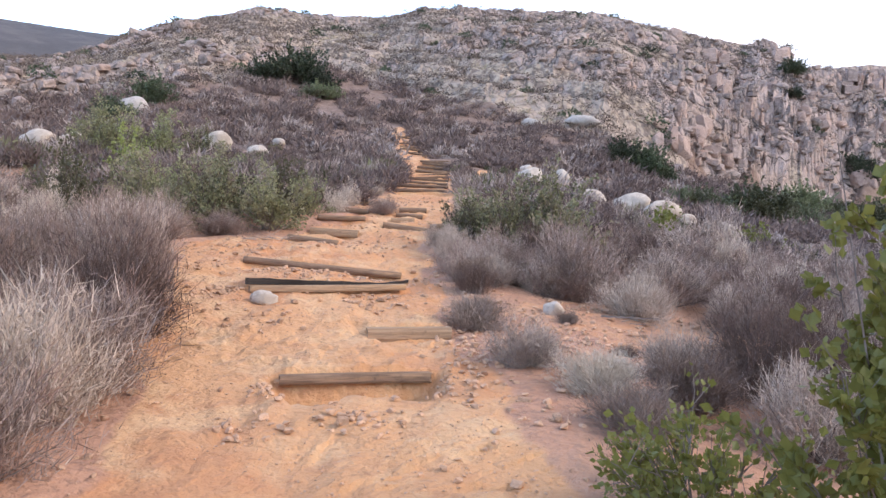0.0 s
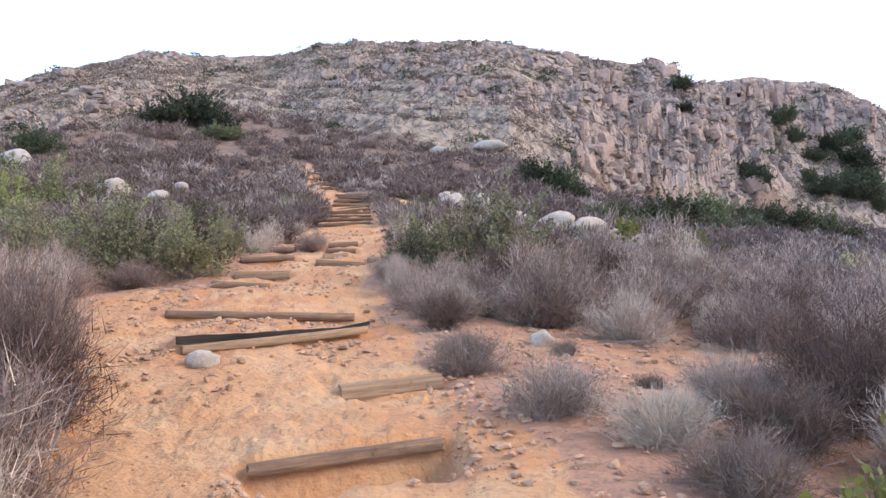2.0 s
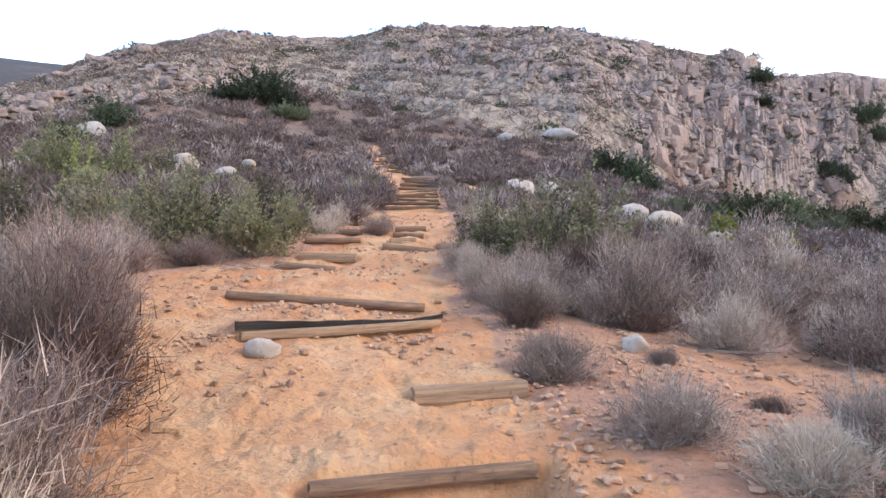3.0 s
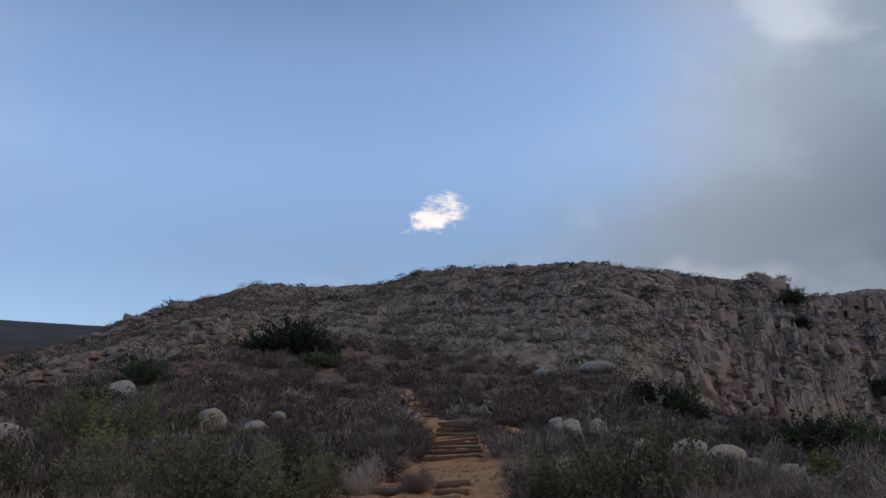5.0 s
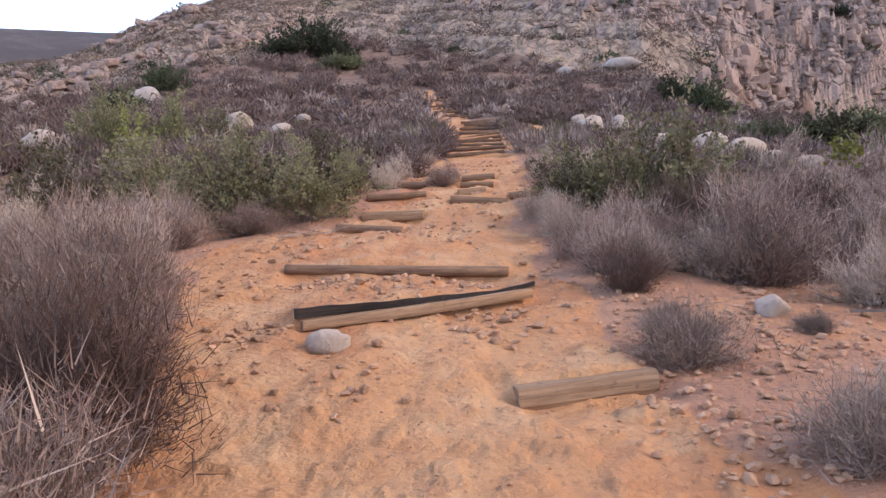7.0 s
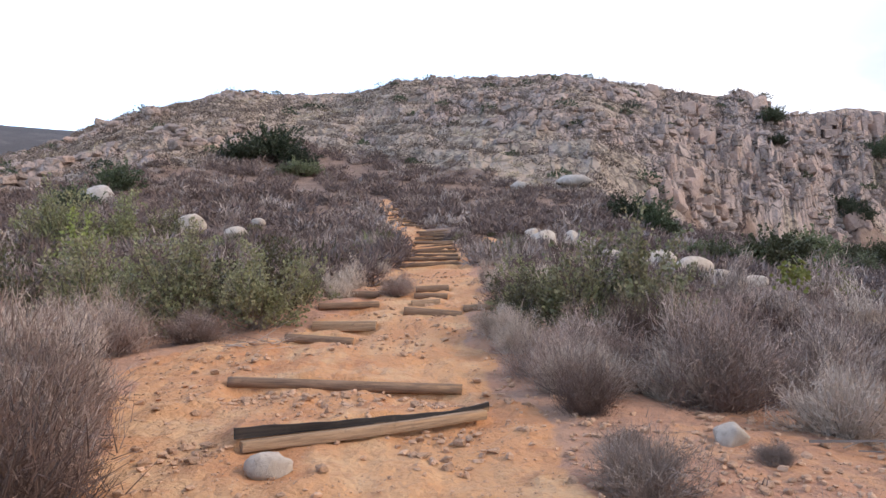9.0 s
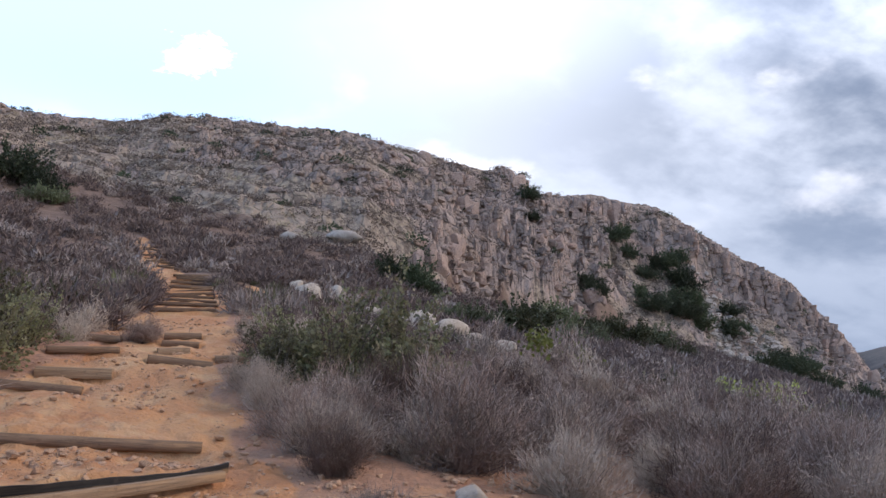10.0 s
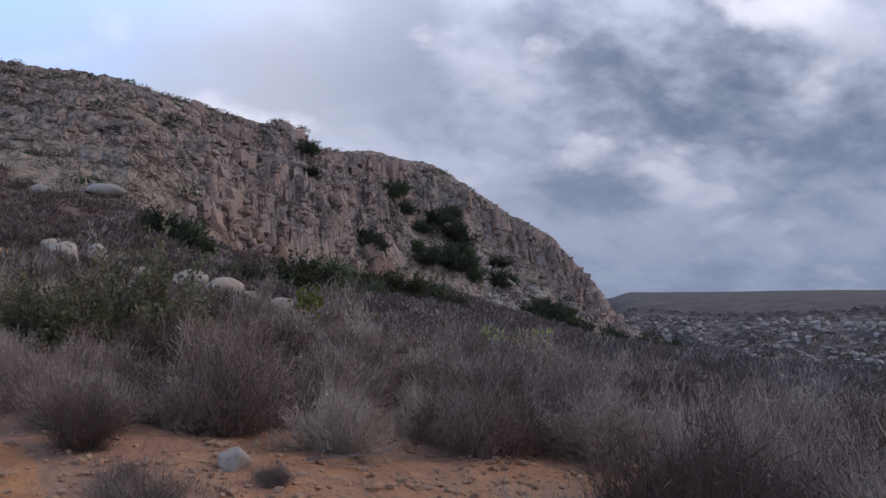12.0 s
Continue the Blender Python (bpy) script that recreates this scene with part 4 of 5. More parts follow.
def stems_of(radius, height, count, rng):
    tip = crown_points(count, radius, height, rng) * 0.8
    p0 = np.stack([rng.normal(size=count) * 0.08 * radius, rng.normal(size=count) * 0.08 * radius, np.full(count, -0.05)], 1)
    d = tip - p0
    ln = np.linalg.norm(d, axis=1)
    return p0, unit(d), ln


def dry_shrub(name, radius, height, seed, twigs, mat_twig, mat_stem, label, twig_w=0.005, stems=46, twig_l=0.24, rise=0.45):
    """A dome of branches thick with fine twigs that turn upward."""
    rng = np.random.default_rng(seed)
    thing = new(name)
    p0, d, ln = stems_of(radius, height, stems, rng)
    sag = np.full(stems, 0.12)
    part("branchwork", mesh_data("branchwork", *tubes(p0, d, ln, np.full(stems, 0.012), sag, 2, rng), mat_stem), thing)
    k = rng.integers(0, stems, twigs)
    s = 0.12 + 0.88 * rng.random(twigs) ** 0.6
    q0 = p0[k] + d[k] * (ln[k] * s)[:, None] + np.array([0, 0, 1.0]) * (sag[k] * ln[k] * s ** 2)[:, None]
    q0 += rng.normal(size=(twigs, 3)) * 0.085 * radius * (0.4 + s)[:, None]
    q0[:, 2] = np.maximum(q0[:, 2], 0.02)
    qd = unit(d[k] * 0.5 + rng.normal(size=(twigs, 3)) * 0.5 + np.array([0, 0, rise]))
    ql = twig_l * radius * (0.4 + 1.0 * rng.random(twigs) ** 1.6)
    part("foliage", mesh_data("foliage", *spikes(q0, qd, ql, twig_w * (0.7 + 0.6 * rng.random(twigs)), rng), mat_twig), thing)
    return tagged(thing, label, "shrub")


def leaf_quads(c, axis, size, rng, wide=0.42):
    n = len(c)
    side = unit(np.cross(axis, rng.normal(size=(n, 3))))
    up = np.cross(axis, side)
    L = size[:, None]
    a, b = c, c + axis * L
    m = c + axis * L * 0.5 - up * L * 0.08
    v = np.stack([a, m + side * L * wide + up * L * 0.14, b, m - side * L * wide + up * L * 0.14], 1).reshape(-1, 3)
    k = np.arange(n) * 4
    return v, np.concatenate([np.stack([k, k + 1, k + 2], 1), np.stack([k, k + 2, k + 3], 1)])


def leafy_shrub(name, radius, height, seed, leaves, mat_leaf, mat_stem, label, size=0.05, stems=40, gap=0.0):
    rng = np.random.default_rng(seed)
    thing = new(name)
    p0, d, ln = stems_of(radius, height, stems, rng)
    sag = np.full(stems, 0.1)
    v1, q1 = tubes(p0, d, ln, np.full(stems, 0.018), sag, 3, rng)
    nb = stems * 7
    k = rng.integers(0, stems, nb)
    s = 0.35 + 0.65 * rng.random(nb)
    b0 = p0[k] + d[k] * (ln[k] * s)[:, None] + np.array([0, 0, 1.0]) * (sag[k] * ln[k] * s ** 2)[:, None]
    bd = unit(d[k] + rng.normal(size=(nb, 3)) * 0.55 + np.array([0, 0, 0.25]))
    bl = radius * (0.2 + 0.25 * rng.random(nb))
    v2, q2 = tubes(b0, bd, bl, np.full(nb, 0.007), np.zeros(nb), 2, rng)
    part("branchwork", mesh_data("branchwork", np.concatenate([v1, v2]), np.concatenate([q1, q2 + len(v1)]), mat_stem), thing)
    k = rng.integers(0, nb, leaves)
    s = rng.random(leaves) ** 0.6
    c = b0[k] + bd[k] * (bl[k] * s)[:, None] + rng.normal(size=(leaves, 3)) * 0.02
    c[:, 2] = np.maximum(c[:, 2], 0.03)
    ax = unit(bd[k] + rng.normal(size=(leaves, 3)) * 0.7 + np.array([0, 0, 0.2]))
    part("foliage", mesh_data("foliage", *leaf_quads(c, ax, size * (0.6 + 0.7 * rng.random(leaves)), rng), mat_leaf), thing)
    return tagged(thing, label, "shrub")


HOME = pose(0, 0, -400)
T_DRY, T_PALE = "dry grey-brown twiggy shrub with bare branches", "low silvery dry shrub of fine pale stalks"
T_OLIVE, T_GREEN = "olive green leafy shrub among dry scrub", "dense dark green shrub on the slope"
DRY = [dry_shrub("dry_shrub", 0.68, 0.72, 101 + k, 13000, M_TWIG, M_STEM, T_DRY, 0.0062, 90, 0.25) for k in range(4)]
PALE = [dry_shrub("silvery_shrub", 0.5, 0.42, 111 + k, 7000, M_PALE, M_STEM, T_PALE, 0.0050, 70, 0.42, 0.3) for k in range(3)]
OLIVE = [leafy_shrub("olive_shrub", 0.75, 1.05, 121 + k, 5200, M_OLIVE, M_STEM, T_OLIVE, 0.045, 60) for k in range(2)]
DRY_FAR = [dry_shrub("dry_shrub", 0.66, 0.75, 141 + k, 3600, M_TWIG, M_STEM, T_DRY, 0.013, 30, 0.26) for k in range(3)]
PALE_FAR = [dry_shrub("silvery_shrub", 0.5, 0.55, 146 + k, 2200, M_PALE, M_STEM, T_PALE, 0.012, 24, 0.36, 0.3) for k in range(2)]
OLIVE_FAR = [leafy_shrub("olive_shrub", 0.75, 1.0, 151 + k, 1500, M_OLIVE, M_STEM, T_OLIVE, 0.075, 24) for k in range(2)]
GREEN = [leafy_shrub("green_shrub", 2.2, 2.0, 131 + k, 8000, M_GREEN, M_STEM, T_GREEN, 0.15, 80) for k in range(2)]
MIDGREEN = [leafy_shrub("mid_green_shrub", 2.2, 1.8, 136 + k, 6000, M_MIDGREEN, M_STEM, "mid green leafy shrub below the cliff", 0.18, 70) for k in range(2)]
LIMEY = [leafy_shrub("laurel_shrub", 0.9, 1.0, 156 + k, 1300, M_LIME, M_STEM, "yellow-green leafy laurel among dry scrub", 0.085, 26) for k in range(2)]
PLANTED = []


def plant(kind, x, y, scale=1.0, tall=1.0, turn=None, wide=1.0):
    n = len(PLANTED)
    proto = kind[n % len(kind)]
    ob = copy_thing(proto, pose(x, y, zat(x, y) - 0.02, 0, 0, (n * 77) % 360 if turn is None else turn))
    ob.scale = (scale * wide, scale * wide, scale * tall)
    PLANTED.append((x, y, (0.8 if kind in (OLIVE, OLIVE_FAR) else 0.5) * scale * wide))
    return ob


# shrubs that can be told apart beside the trail
LEFT_BANK = [(-2.05, -6.2, 0.9), (-3.3, -2.7, 1.0), (-2.25, -5.6, 1.0), (-2.55, -4.5, 1.1), (-3.0, -3.3, 1.1), (-3.5, -2.2, 1.05), (-4.0, -1.1, 1.0), (-1.95, -6.8, 0.9), (-1.7, -8.0, 0.85), (-2.9, -5.2, 1.1), (-3.6, -5.2, 1.1), (-4.3, -3.4, 1.1), (-4.9, -1.8, 1.0), (-5.2, -0.4, 1.0), (-3.5, -7.0, 1.0), (-4.6, -5.6, 1.1), (-5.6, -3.8, 1.1), (-4.4, 1.6, 0.9), (-5.3, 1.6, 1.0), (-6.3, 1.5, 1.0), (-3.6, 2.4, 0.7), (-1.2, 7.4, 0.6)]
BARE_PATCH_EDGE = [(1.1, -1.1, 0.5), (2.5, -0.3, 1.05), (3.3, -1.2, 0.82), (3.75, -4.95, 0.95), (4.8, -1.35, 0.9), (5.2, -0.95, 1.2), (6.3, -1.5, 1.2), (5.9, -3.6, 1.2), (7.6, -2.6, 1.3), (7.2, -4.4, 1.2), (6.6, -5.6, 1.2), (4.6, -4.4, 0.95), (3.6, -6.2, 0.9), (4.6, -5.8, 1.0), (5.6, -4.9, 1.0)]
RIGHT_BANK = [(1.05, -0.35, 0.65), (2.1, -0.25, 0.6), (2.6, 0.35, 1.25), (4.2, 0.9, 1.2), (5.8, 0.6, 1.3), (7.4, 0.0, 1.3), (2.3, 1.6, 0.9), (0.95, 0.5, 0.7), (1.5, 1.1, 0.9), (0.5, 2.5, 0.55), (0.75, 1.8, 0.6)]
for x, y, s in [(x + 0.18 * (y < -0.5), y, s) for x, y, s in LEFT_BANK] + BARE_PATCH_EDGE + RIGHT_BANK:
    plant(DRY, x, y, s, 0.85 + 0.4 * float(rnd(np.array(x * 50), np.array(y * 50))))
for x, y, s in [(1.15, -3.0, 0.8), (1.65, -4.75, 0.8), (1.3, -0.3, 0.9), (1.7, 0.2, 0.95), (2.25, -2.3, 0.34), (2.75, -3.5, 0.3), (-2.6, -6.2, 0.9), (-3.0, -7.9, 0.9), (2.2, -5.4, 0.7), (-2.2, 12.2, 0.9), (-2.9, 11.6, 1.0), (-1.95, 11.0, 0.6), (1.2, -2.2, 0.4), (2.85, -5.6, 0.9), (2.3, -6.3, 0.7)]:
    plant(PALE, x, y, s)
for x, y, s in [(-3.05, 3.8, 1.1), (-4.2, 3.6, 1.2), (-5.5, 3.4, 1.2), (-6.8, 3.2, 1.2), (-3.4, 5.2, 1.1), (-4.7, 5.2, 1.1), (-6.0, 5.4, 1.1), (-2.9, 6.4, 0.7), (1.65, 2.7, 1.2), (2.5, 2.9, 1.3), (1.2, 4.0, 0.8), (0.85, 2.9, 0.7), (-9.5, 13.5, 1.4), (-10.8, 12.8, 1.5), (-11.8, 14.0, 1.4), (-8.2, 13.8, 1.1)]:
    plant(OLIVE, x, y, s)

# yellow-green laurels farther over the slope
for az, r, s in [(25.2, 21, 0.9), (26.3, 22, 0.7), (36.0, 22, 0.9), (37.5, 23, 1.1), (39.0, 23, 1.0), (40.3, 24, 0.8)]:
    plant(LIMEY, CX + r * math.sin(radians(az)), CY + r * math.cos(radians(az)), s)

# scattered scrub over the near slope
rng = np.random.default_rng(201)
tries = 0
while tries < 9000 and len(PLANTED) < 430:
    tries += 1
    a, r = radians(rng.uniform(-50, 72)), math.sqrt(rng.uniform(4 ** 2, 17 ** 2))
    x, y = CX + r * math.sin(a), CY + r * math.cos(a)
    s = rng.uniform(0.6, 1.45) * (1 - 0.42 * float(smooth(4, 12, y) * smooth(-4, -2, x)))
    if float(trail_mask(np.array(x), np.array(y))) > 0.02 or abs(x - np.interp(y, TRAIL_MID[:, 0], TRAIL_MID[:, 1])) < np.interp(y, TRAIL_HALF[:, 0], TRAIL_HALF[:, 1]) + 0.5 * s:
        continue
    if min(math.hypot(x - p[0], y - p[1]) - 0.95 * p[2] for p in PLANTED) < 0.40 * s or (1.3 < x < 6.6 and -4.3 < y < -0.7):
        continue
    if min(math.hypot(x - b[0], y - b[1]) - b[2] for b in BOULDERS) < 0.25 or (1.0 < x < 2.2 and 19 < y < 24):
        continue
    g = float(fbm(np.array(x / 6), np.array(y / 6), 203))
    far = r > 10
    plant((OLIVE, OLIVE_FAR)[far] if g > 0.30 and y > 3 and not (x > 3 and y < 15) else (PALE, PALE_FAR)[far] if rng.random() < 0.13 else (DRY, DRY_FAR)[far], x, y, s, rng.uniform(0.7, 1.2))

for proto in (*DRY, *PALE, *OLIVE, *DRY_FAR, *PALE_FAR, *OLIVE_FAR, *LIMEY):
    for o in (*proto.children_recursive, proto):
        bpy.data.objects.remove(o)

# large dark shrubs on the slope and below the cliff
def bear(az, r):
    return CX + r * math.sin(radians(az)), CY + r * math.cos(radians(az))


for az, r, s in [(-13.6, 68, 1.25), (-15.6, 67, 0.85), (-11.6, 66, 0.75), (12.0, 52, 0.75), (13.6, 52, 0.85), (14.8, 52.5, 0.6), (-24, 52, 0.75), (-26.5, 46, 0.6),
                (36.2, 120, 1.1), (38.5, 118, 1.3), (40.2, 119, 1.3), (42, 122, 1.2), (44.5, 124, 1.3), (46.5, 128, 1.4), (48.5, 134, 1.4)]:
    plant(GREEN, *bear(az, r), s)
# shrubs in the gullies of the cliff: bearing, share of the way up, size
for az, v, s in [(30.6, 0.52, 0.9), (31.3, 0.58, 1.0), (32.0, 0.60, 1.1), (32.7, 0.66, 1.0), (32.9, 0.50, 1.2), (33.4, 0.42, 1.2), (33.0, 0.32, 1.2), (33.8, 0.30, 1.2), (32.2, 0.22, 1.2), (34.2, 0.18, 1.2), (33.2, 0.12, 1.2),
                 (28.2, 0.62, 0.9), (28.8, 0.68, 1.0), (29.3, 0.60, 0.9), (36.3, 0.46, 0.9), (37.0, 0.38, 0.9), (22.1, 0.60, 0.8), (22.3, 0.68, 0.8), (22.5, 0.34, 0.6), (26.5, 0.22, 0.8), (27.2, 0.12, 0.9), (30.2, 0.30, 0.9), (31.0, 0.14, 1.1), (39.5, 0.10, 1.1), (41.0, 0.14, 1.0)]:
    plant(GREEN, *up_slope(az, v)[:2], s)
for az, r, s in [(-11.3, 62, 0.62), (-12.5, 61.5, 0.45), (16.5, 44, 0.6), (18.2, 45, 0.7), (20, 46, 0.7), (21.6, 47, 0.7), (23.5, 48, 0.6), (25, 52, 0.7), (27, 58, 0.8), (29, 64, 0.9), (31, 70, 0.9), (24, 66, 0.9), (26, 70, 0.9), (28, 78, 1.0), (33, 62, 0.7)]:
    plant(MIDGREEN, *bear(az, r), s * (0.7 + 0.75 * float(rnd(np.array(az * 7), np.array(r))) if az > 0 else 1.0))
for proto in (*GREEN, *MIDGREEN):
    for o in (*proto.children_recursive, proto):
        bpy.data.objects.remove(o)

# lime-leaved laurel beside the start of the walk
leafy_shrub("laurel_shrub", 0.55, 0.5, 161, 1500, M_LIME, M_STEM, "low bright green leafy laurel beside the trail", 0.048, 34).matrix_world = pose(2.3, -7.75, zat(2.3, -7.75))
leafy_shrub("laurel_shrub", 0.62, 2.0, 162, 3800, M_LIME, M_STEM, "tall loose laurel with bright green leaves", 0.058, 26).matrix_world = pose(2.85, -8.6, zat(2.85, -8.6))
# sapling on a bare stalk, fallen branch
rng = np.random.default_rng(171)
sapling = new("sapling")
z = zat(4.3, 2.3)
sapling.matrix_world = pose(4.3, 2.3, z)
one = np.ones(1)
part("stem", mesh_data("stem", *tubes(np.array([[0, 0, -0.05]]), np.array([[0.12, 0, 1.0]]), one * 1.2, one * 0.022, one * 0.02, 6, rng), M_PALE), sapling, "pale bare stalk")
c = np.array([0.16, 0, 1.2]) + rng.normal(size=(160, 3)) * np.array([0.11, 0.11, 0.09])
part("foliage", mesh_data("foliage", *leaf_quads(c, unit(rng.normal(size=(160, 3)) + np.array([0, 0, 0.4])), 0.06 + 0.03 * rng.random(160), rng), M_LIME), sapling)
tagged(sapling, "thin pale sapling with a tuft of lime leaves", "sapling")
p0 = np.array([[2.75, -1.75, zat(2.75, -1.75) + 0.03], [3.0, -1.79, zat(3.0, -1.79) + 0.035], [3.1, -1.82, zat(3.1, -1.82) + 0.03]])
dd = unit(np.array([[0.9, -0.2, 0.02], [0.6, 0.35, 0.08], [0.7, -0.5, 0.05]]))
branch = new("fallen_branch", mesh_data("fallen_branch", *tubes(p0, dd, np.array([0.75, 0.3, 0.35]), np.array([0.03, 0.014, 0.014]), np.zeros(3), 4, rng), M_STEM))
tagged(branch, "dead grey branch lying on bare dirt", "branch")
# tangle of dead sticks beside the log
n = 26
p0 = np.stack([rng.uniform(-3.1, -2.2, n), rng.uniform(1.9, 2.6, n), np.zeros(n)], 1)
p0[:, 2] = ground_z(p0[:, 0], p0[:, 1])[0] + 0.02
dd = unit(np.stack([rng.normal(size=n), rng.normal(size=n) * 0.5, np.abs(rng.normal(size=n)) * 0.15], 1))
sticks = new("dead_sticks", mesh_data("dead_sticks", *tubes(p0, dd, rng.uniform(0.2, 0.6, n), np.full(n, 0.014), np.zeros(n), 3, rng), M_PALE))
tagged(sticks, "tangle of dead grey sticks lying beside the trail", "sticks")
# young laurel standing above the scrub
leafy_shrub("laurel_shrub", 0.8, 1.25, 163, 1100, M_LIME, M_STEM, "young laurel standing above dry scrub", 0.08, 20).matrix_world = pose(-8.9, 10.2, zat(-8.9, 10.2))


def leaf_field(name, spots, sizes, material, seed, label, leaves=40, leaf=0.3, squash=0.75):
    """Far bushes: rounded clumps of leaf sprays in one mesh."""
    rng = np.random.default_rng(seed)
    Zs = ground_z(spots[:, 0], spots[:, 1])[0]
    n = len(spots) * leaves
    k = np.repeat(np.arange(len(spots)), leaves)
    d = unit(rng.normal(size=(n, 3)))
    d[:, 2] = np.abs(d[:, 2])
    lump = 0.7 + 0.5 * rnd(np.floor(np.arctan2(d[:, 1], d[:, 0]) * 1.6), np.floor(d[:, 2] * 3) + 17 * k, seed)
    c = d * (sizes[k] * lump * (0.55 + 0.45 * rng.random(n) ** 0.5))[:, None]
    c[:, 2] *= squash
    c += np.stack([spots[k, 0], spots[k, 1], Zs[k]], 1)
    v, f = leaf_quads(c, unit(d + rng.normal(size=(n, 3)) * 0.8), leaf * (0.5 + 0.8 * rng.random(n)) * (0.5 + 0.5 * sizes[k]), rng, 0.36)
    me = mesh_data(name, v, f, material)
    # every bush of the field has its own shade
    me.attributes.new("tone", "FLOAT", "POINT").data.foreach_set("value", np.repeat(rng.uniform(-1, 1, len(spots))[k], 4).astype(np.float32))
    return tagged(new(name, me), label, "scrub", kind="stuff")


def brush_field(name, spots, sizes, material, seed, label, blades=46, width=0.05):
    """Far scrub: many clumps of blades in one mesh."""
    rng = np.random.default_rng(seed)
    Zs = ground_z(spots[:, 0], spots[:, 1])[0]
    n = len(spots) * blades
    k = np.repeat(np.arange(len(spots)), blades)
    sz = sizes[k]
    tip = crown_points(n, 1.0, 0.8, rng) * sz[:, None]
    s0 = 0.30 + 0.62 * rng.random(n) ** 0.6
    p0 = np.stack([spots[k, 0], spots[k, 1], Zs[k] - 0.03], 1) + tip * s0[:, None]
    d = unit(unit(tip) * 0.6 + rng.normal(size=(n, 3)) * 0.5 + np.array([0, 0, 0.4]))
    v, q = spikes(p0, d, sz * (0.22 + 0.32 * rng.random(n)), 1.6 * width * (0.6 + 0.8 * rng.random(n)) * (0.6 + 0.5 * sz), rng)
    me = mesh_data(name, v, q, material)
    # every bush of the field has its own shade
    me.attributes.new("tone", "FLOAT", "POINT").data.foreach_set("value", np.repeat(rng.uniform(-1, 1, len(spots))[k], 3).astype(np.float32))
    return tagged(new(name, me), label, "scrub", kind="stuff")


s, rng = polar_spots(3600, -50, 72, 16.5, 34, 303)
side = np.abs(s[:, 0] - np.interp(s[:, 1], TRAIL_MID[:, 0], TRAIL_MID[:, 1])) - np.interp(s[:, 1], TRAIL_HALF[:, 0], TRAIL_HALF[:, 1])
gap = np.min([np.minimum(np.hypot(s[:, 0] - b[0], s[:, 1] - b[1]), np.hypot(s[:, 0] - b[0] * 0.97, s[:, 1] - b[1] + 0.9)) - b[2] for b in BOULDERS], axis=0)
keep = (trail_mask(s[:, 0], s[:, 1]) < 0.02) & (side > 0.35) & (gap > 0.5) & (fbm(s[:, 0] / 3, s[:, 1] / 3, 304) > -0.20)
keep &= ~((np.abs(s[:, 0] - 1.6) < 0.9) & (np.abs(s[:, 1] - 21.5) < 3))
s = s[keep]
size = rng.uniform(0.25, 0.75, len(s)) ** 1.0 * (1 - 0.45 * (gap[keep] < 3.5))
third = rng.random(len(s))
brush_field("slope_scrub", s[third < 0.75], size[third < 0.75], M_SCRUB, 305, "grey-brown domes of dry scrub on the slope", 300, 0.026)
brush_field("pale_slope_scrub", s[third >= 0.88], 0.8 * size[third >= 0.88], M_PALE, 306, "pale silvery scrub scattered on the slope", 260, 0.022)
brush_field("green_slope_scrub", s[(third >= 0.75) & (third < 0.88)], size[(third >= 0.75) & (third < 0.88)], M_OLIVE, 307, "olive green scrub scattered on the slope", 220, 0.036)
s, rng = polar_spots(11000, -44, 66, 33, 100, 301)
gz, rk = ground_z(s[:, 0], s[:, 1], False)
keep = (rk < 0.6) & (trail_mask(s[:, 0], s[:, 1]) < 0.05) & (fbm(s[:, 0] / 4, s[:, 1] / 4, 308) > -0.36) & (np.min([np.hypot(s[:, 0] - b[0], s[:, 1] - b[1]) - b[2] for b in BOULDERS], axis=0) > 0.5) & (rng.random(len(s)) < np.clip(60 / np.hypot(s[:, 0], s[:, 1] + 8), 0.35, 1))
s = s[keep]
brush_field("far_scrub", s, 0.28 + 0.68 * rng.random(len(s)) ** 1.3, M_SCRUB, 302, "grey-brown dry scrub covering the far slope", 95, 0.055)
s, rng = polar_spots(24000, -40, 50, 60, 150, 311)
gz, rk = ground_z(s[:, 0], s[:, 1], False)
rim = np.interp(np.degrees(np.arctan2(s[:, 0] - CX, s[:, 1] - CY)), PROFILE[:, 0], PROFILE[:, 3]) - np.hypot(s[:, 0] - CX, s[:, 1] - CY)
bare = outcrop(s[:, 0], s[:, 1])
keep = (rk > 0.3) & (rim > 3) & (fbm(s[:, 0] / 8, s[:, 1] / 8, 312) > -0.36 + 0.38 * bare)
straw = (rk > 0.3) & (rim > 1.5) & ~keep & (rng.random(len(s)) < 0.65) & (bare < 0.6)
brush_field("hill_grass", s[straw], rng.uniform(0.3, 0.7, straw.sum()), M_STRAW, 314, "pale straw grass on ledges of the rocky hill", 30, 0.05)
s = s[keep]
leaf_field("hill_tufts", s, rng.uniform(0.3, 0.95, len(s)), M_TUFT, 313, "dry tufts of brush growing between the hill's rocks", 46, 0.17)

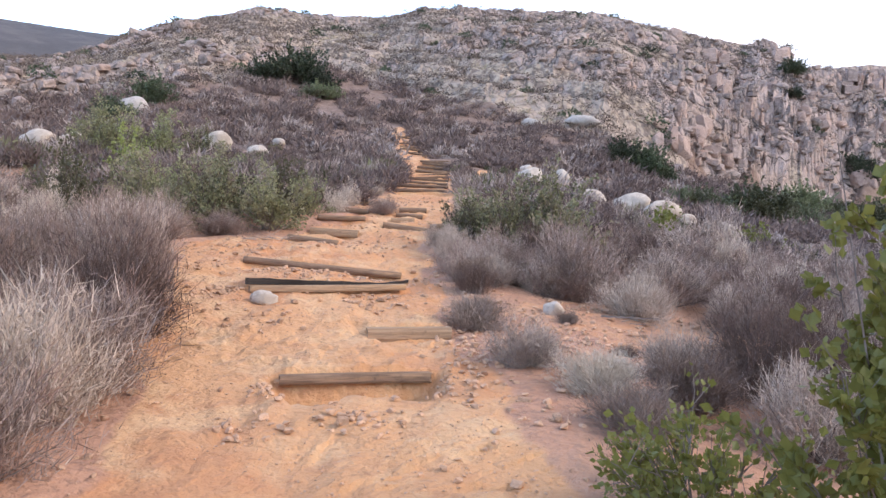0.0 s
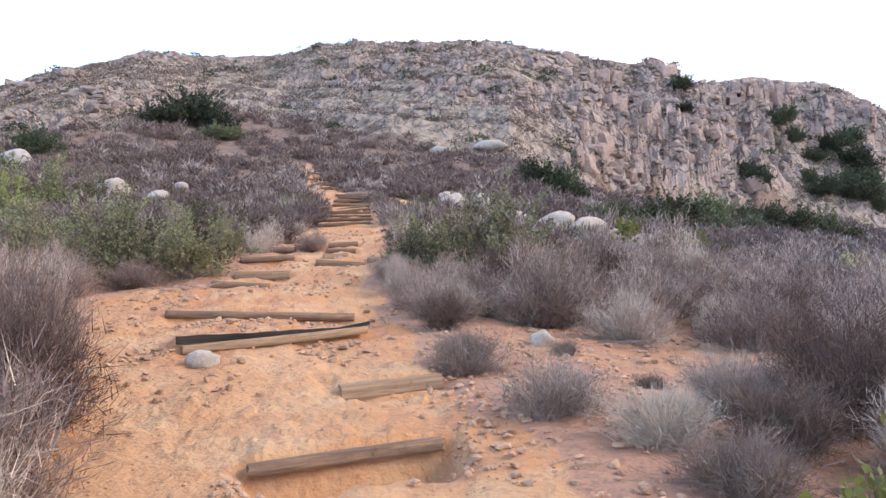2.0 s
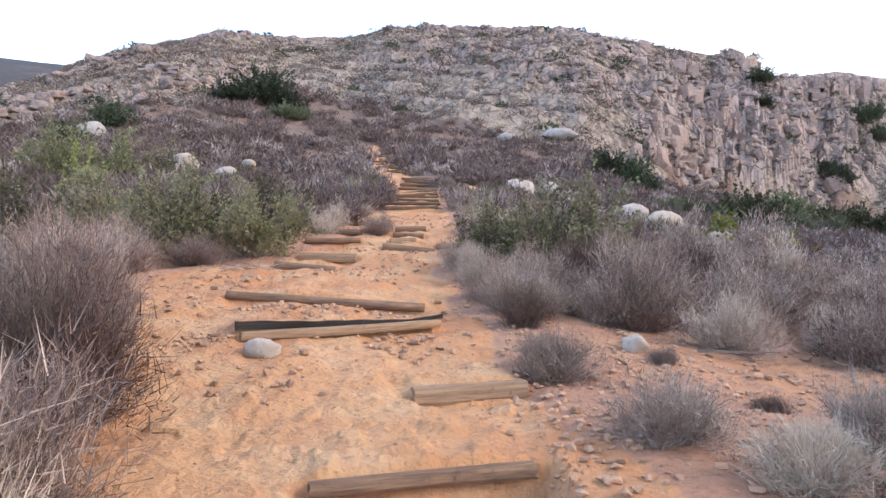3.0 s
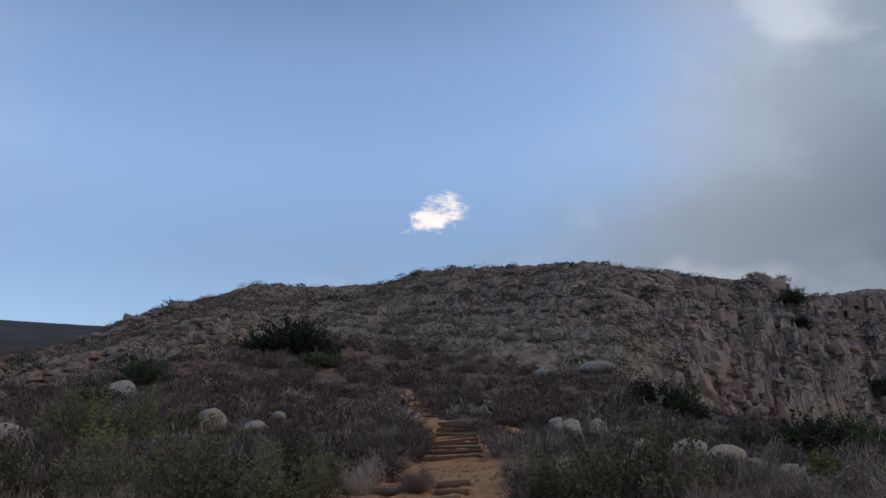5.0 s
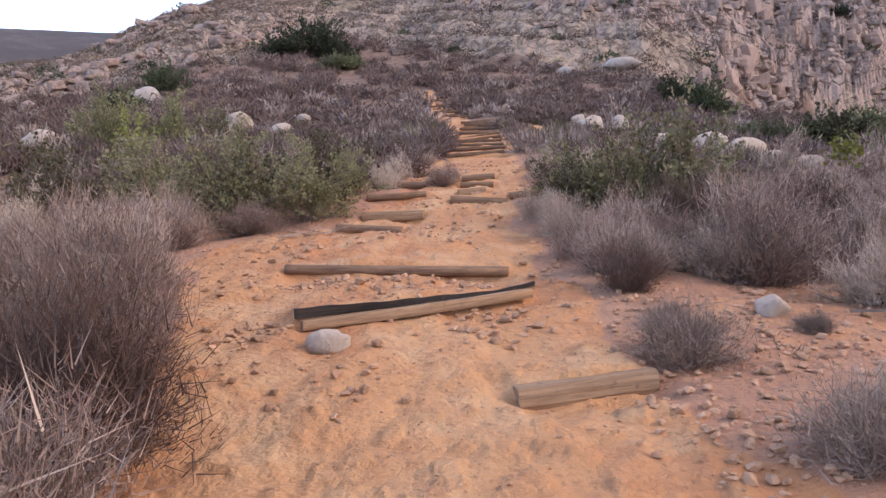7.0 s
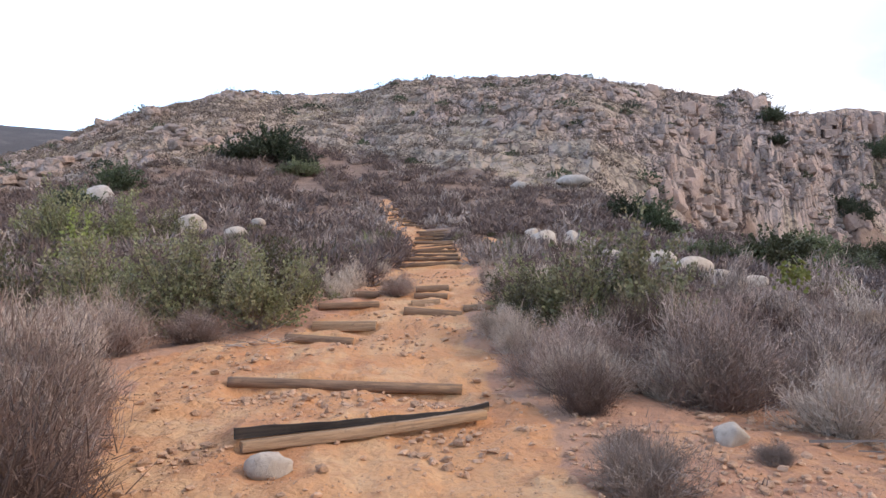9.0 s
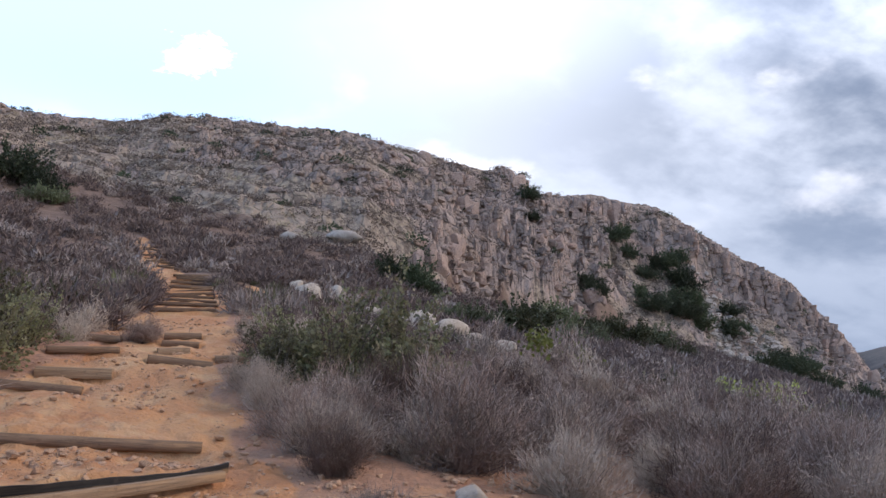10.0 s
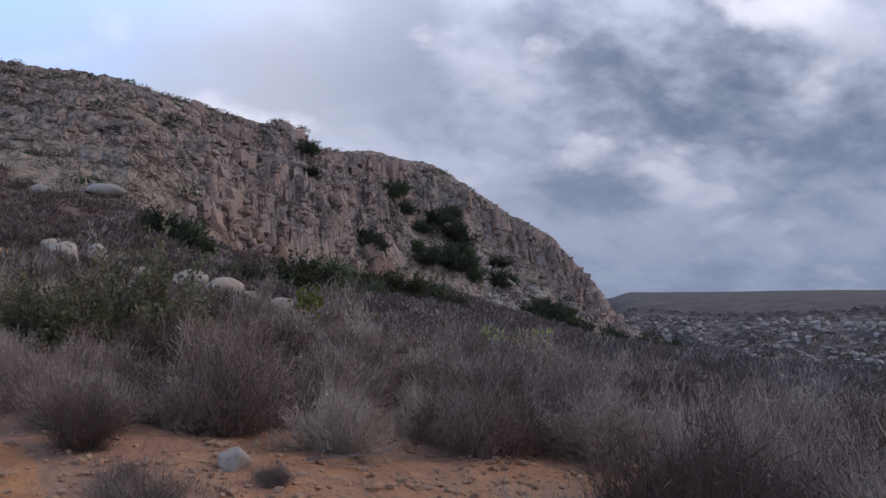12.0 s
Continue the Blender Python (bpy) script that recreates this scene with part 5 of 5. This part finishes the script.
s, rng = polar_spots(2200, 42, 72, 425, 700, 331)
s = s[fbm(s[:, 0] / 50, s[:, 1] / 50, 332) > -0.2]
leaf_field("valley_scrub", s, rng.uniform(1.2, 3.6, len(s)), M_TUFT, 333, "dark scrub on the slope across the valley", 26, 0.6)

s, rng = polar_spots(260, -34, 47, 62, 140, 341)
gz, rk = ground_z(s[:, 0], s[:, 1], False)
rim = np.interp(np.degrees(np.arctan2(s[:, 0] - CX, s[:, 1] - CY)), PROFILE[:, 0], PROFILE[:, 3]) - np.hypot(s[:, 0] - CX, s[:, 1] - CY)
s = s[(rk > 0.6) & (rim > np.where(s[:, 0] < -35, 7, 2))]
leaf_field("hill_shrubs", s, rng.uniform(0.5, 1.3, len(s)), M_GREEN, 343, "dark green shrubs dotted over the rocky hill", 150, 0.24)
# scrub beside and behind the start of the walk
s, rng = polar_spots(1500, -180, 180, 3, 26, 351)
azs = np.degrees(np.arctan2(s[:, 0] - CX, s[:, 1] - CY))
side = np.abs(s[:, 0] - np.interp(s[:, 1], TRAIL_MID[:, 0], TRAIL_MID[:, 1])) - np.interp(s[:, 1], TRAIL_HALF[:, 0], TRAIL_HALF[:, 1])
s = s[((azs < -46) | (azs > 66)) & (side > 0.75) & ~((s[:, 0] < 4.4) & (s[:, 0] > 0) & (s[:, 1] > -12.5) & (s[:, 1] < -6.5))]
brush_field("trailside_scrub", s, rng.uniform(0.4, 0.95, len(s)), M_TWIG, 353, "dry grey-brown scrub beside the start of the trail", 420, 0.009)


# dry grass and litter between the shrubs
rng = np.random.default_rng(321)
s = np.stack([rng.uniform(-9, 11, 9000), rng.uniform(-9.5, 9, 9000)], 1)
tm = trail_mask(s[:, 0], s[:, 1])
side = np.abs(s[:, 0] - np.interp(s[:, 1], TRAIL_MID[:, 0], TRAIL_MID[:, 1])) - np.interp(s[:, 1], TRAIL_HALF[:, 0], TRAIL_HALF[:, 1])
keep = (tm < 0.02) & (side > 0.5) & (fbm(s[:, 0] / 1.5, s[:, 1] / 1.5, 322) > 0.0)
s = s[keep]
brush_field("dry_grass", s, rng.uniform(0.05, 0.16, len(s)), M_TWIG, 323, "pale dry grass and litter between the shrubs", 10, 0.007)
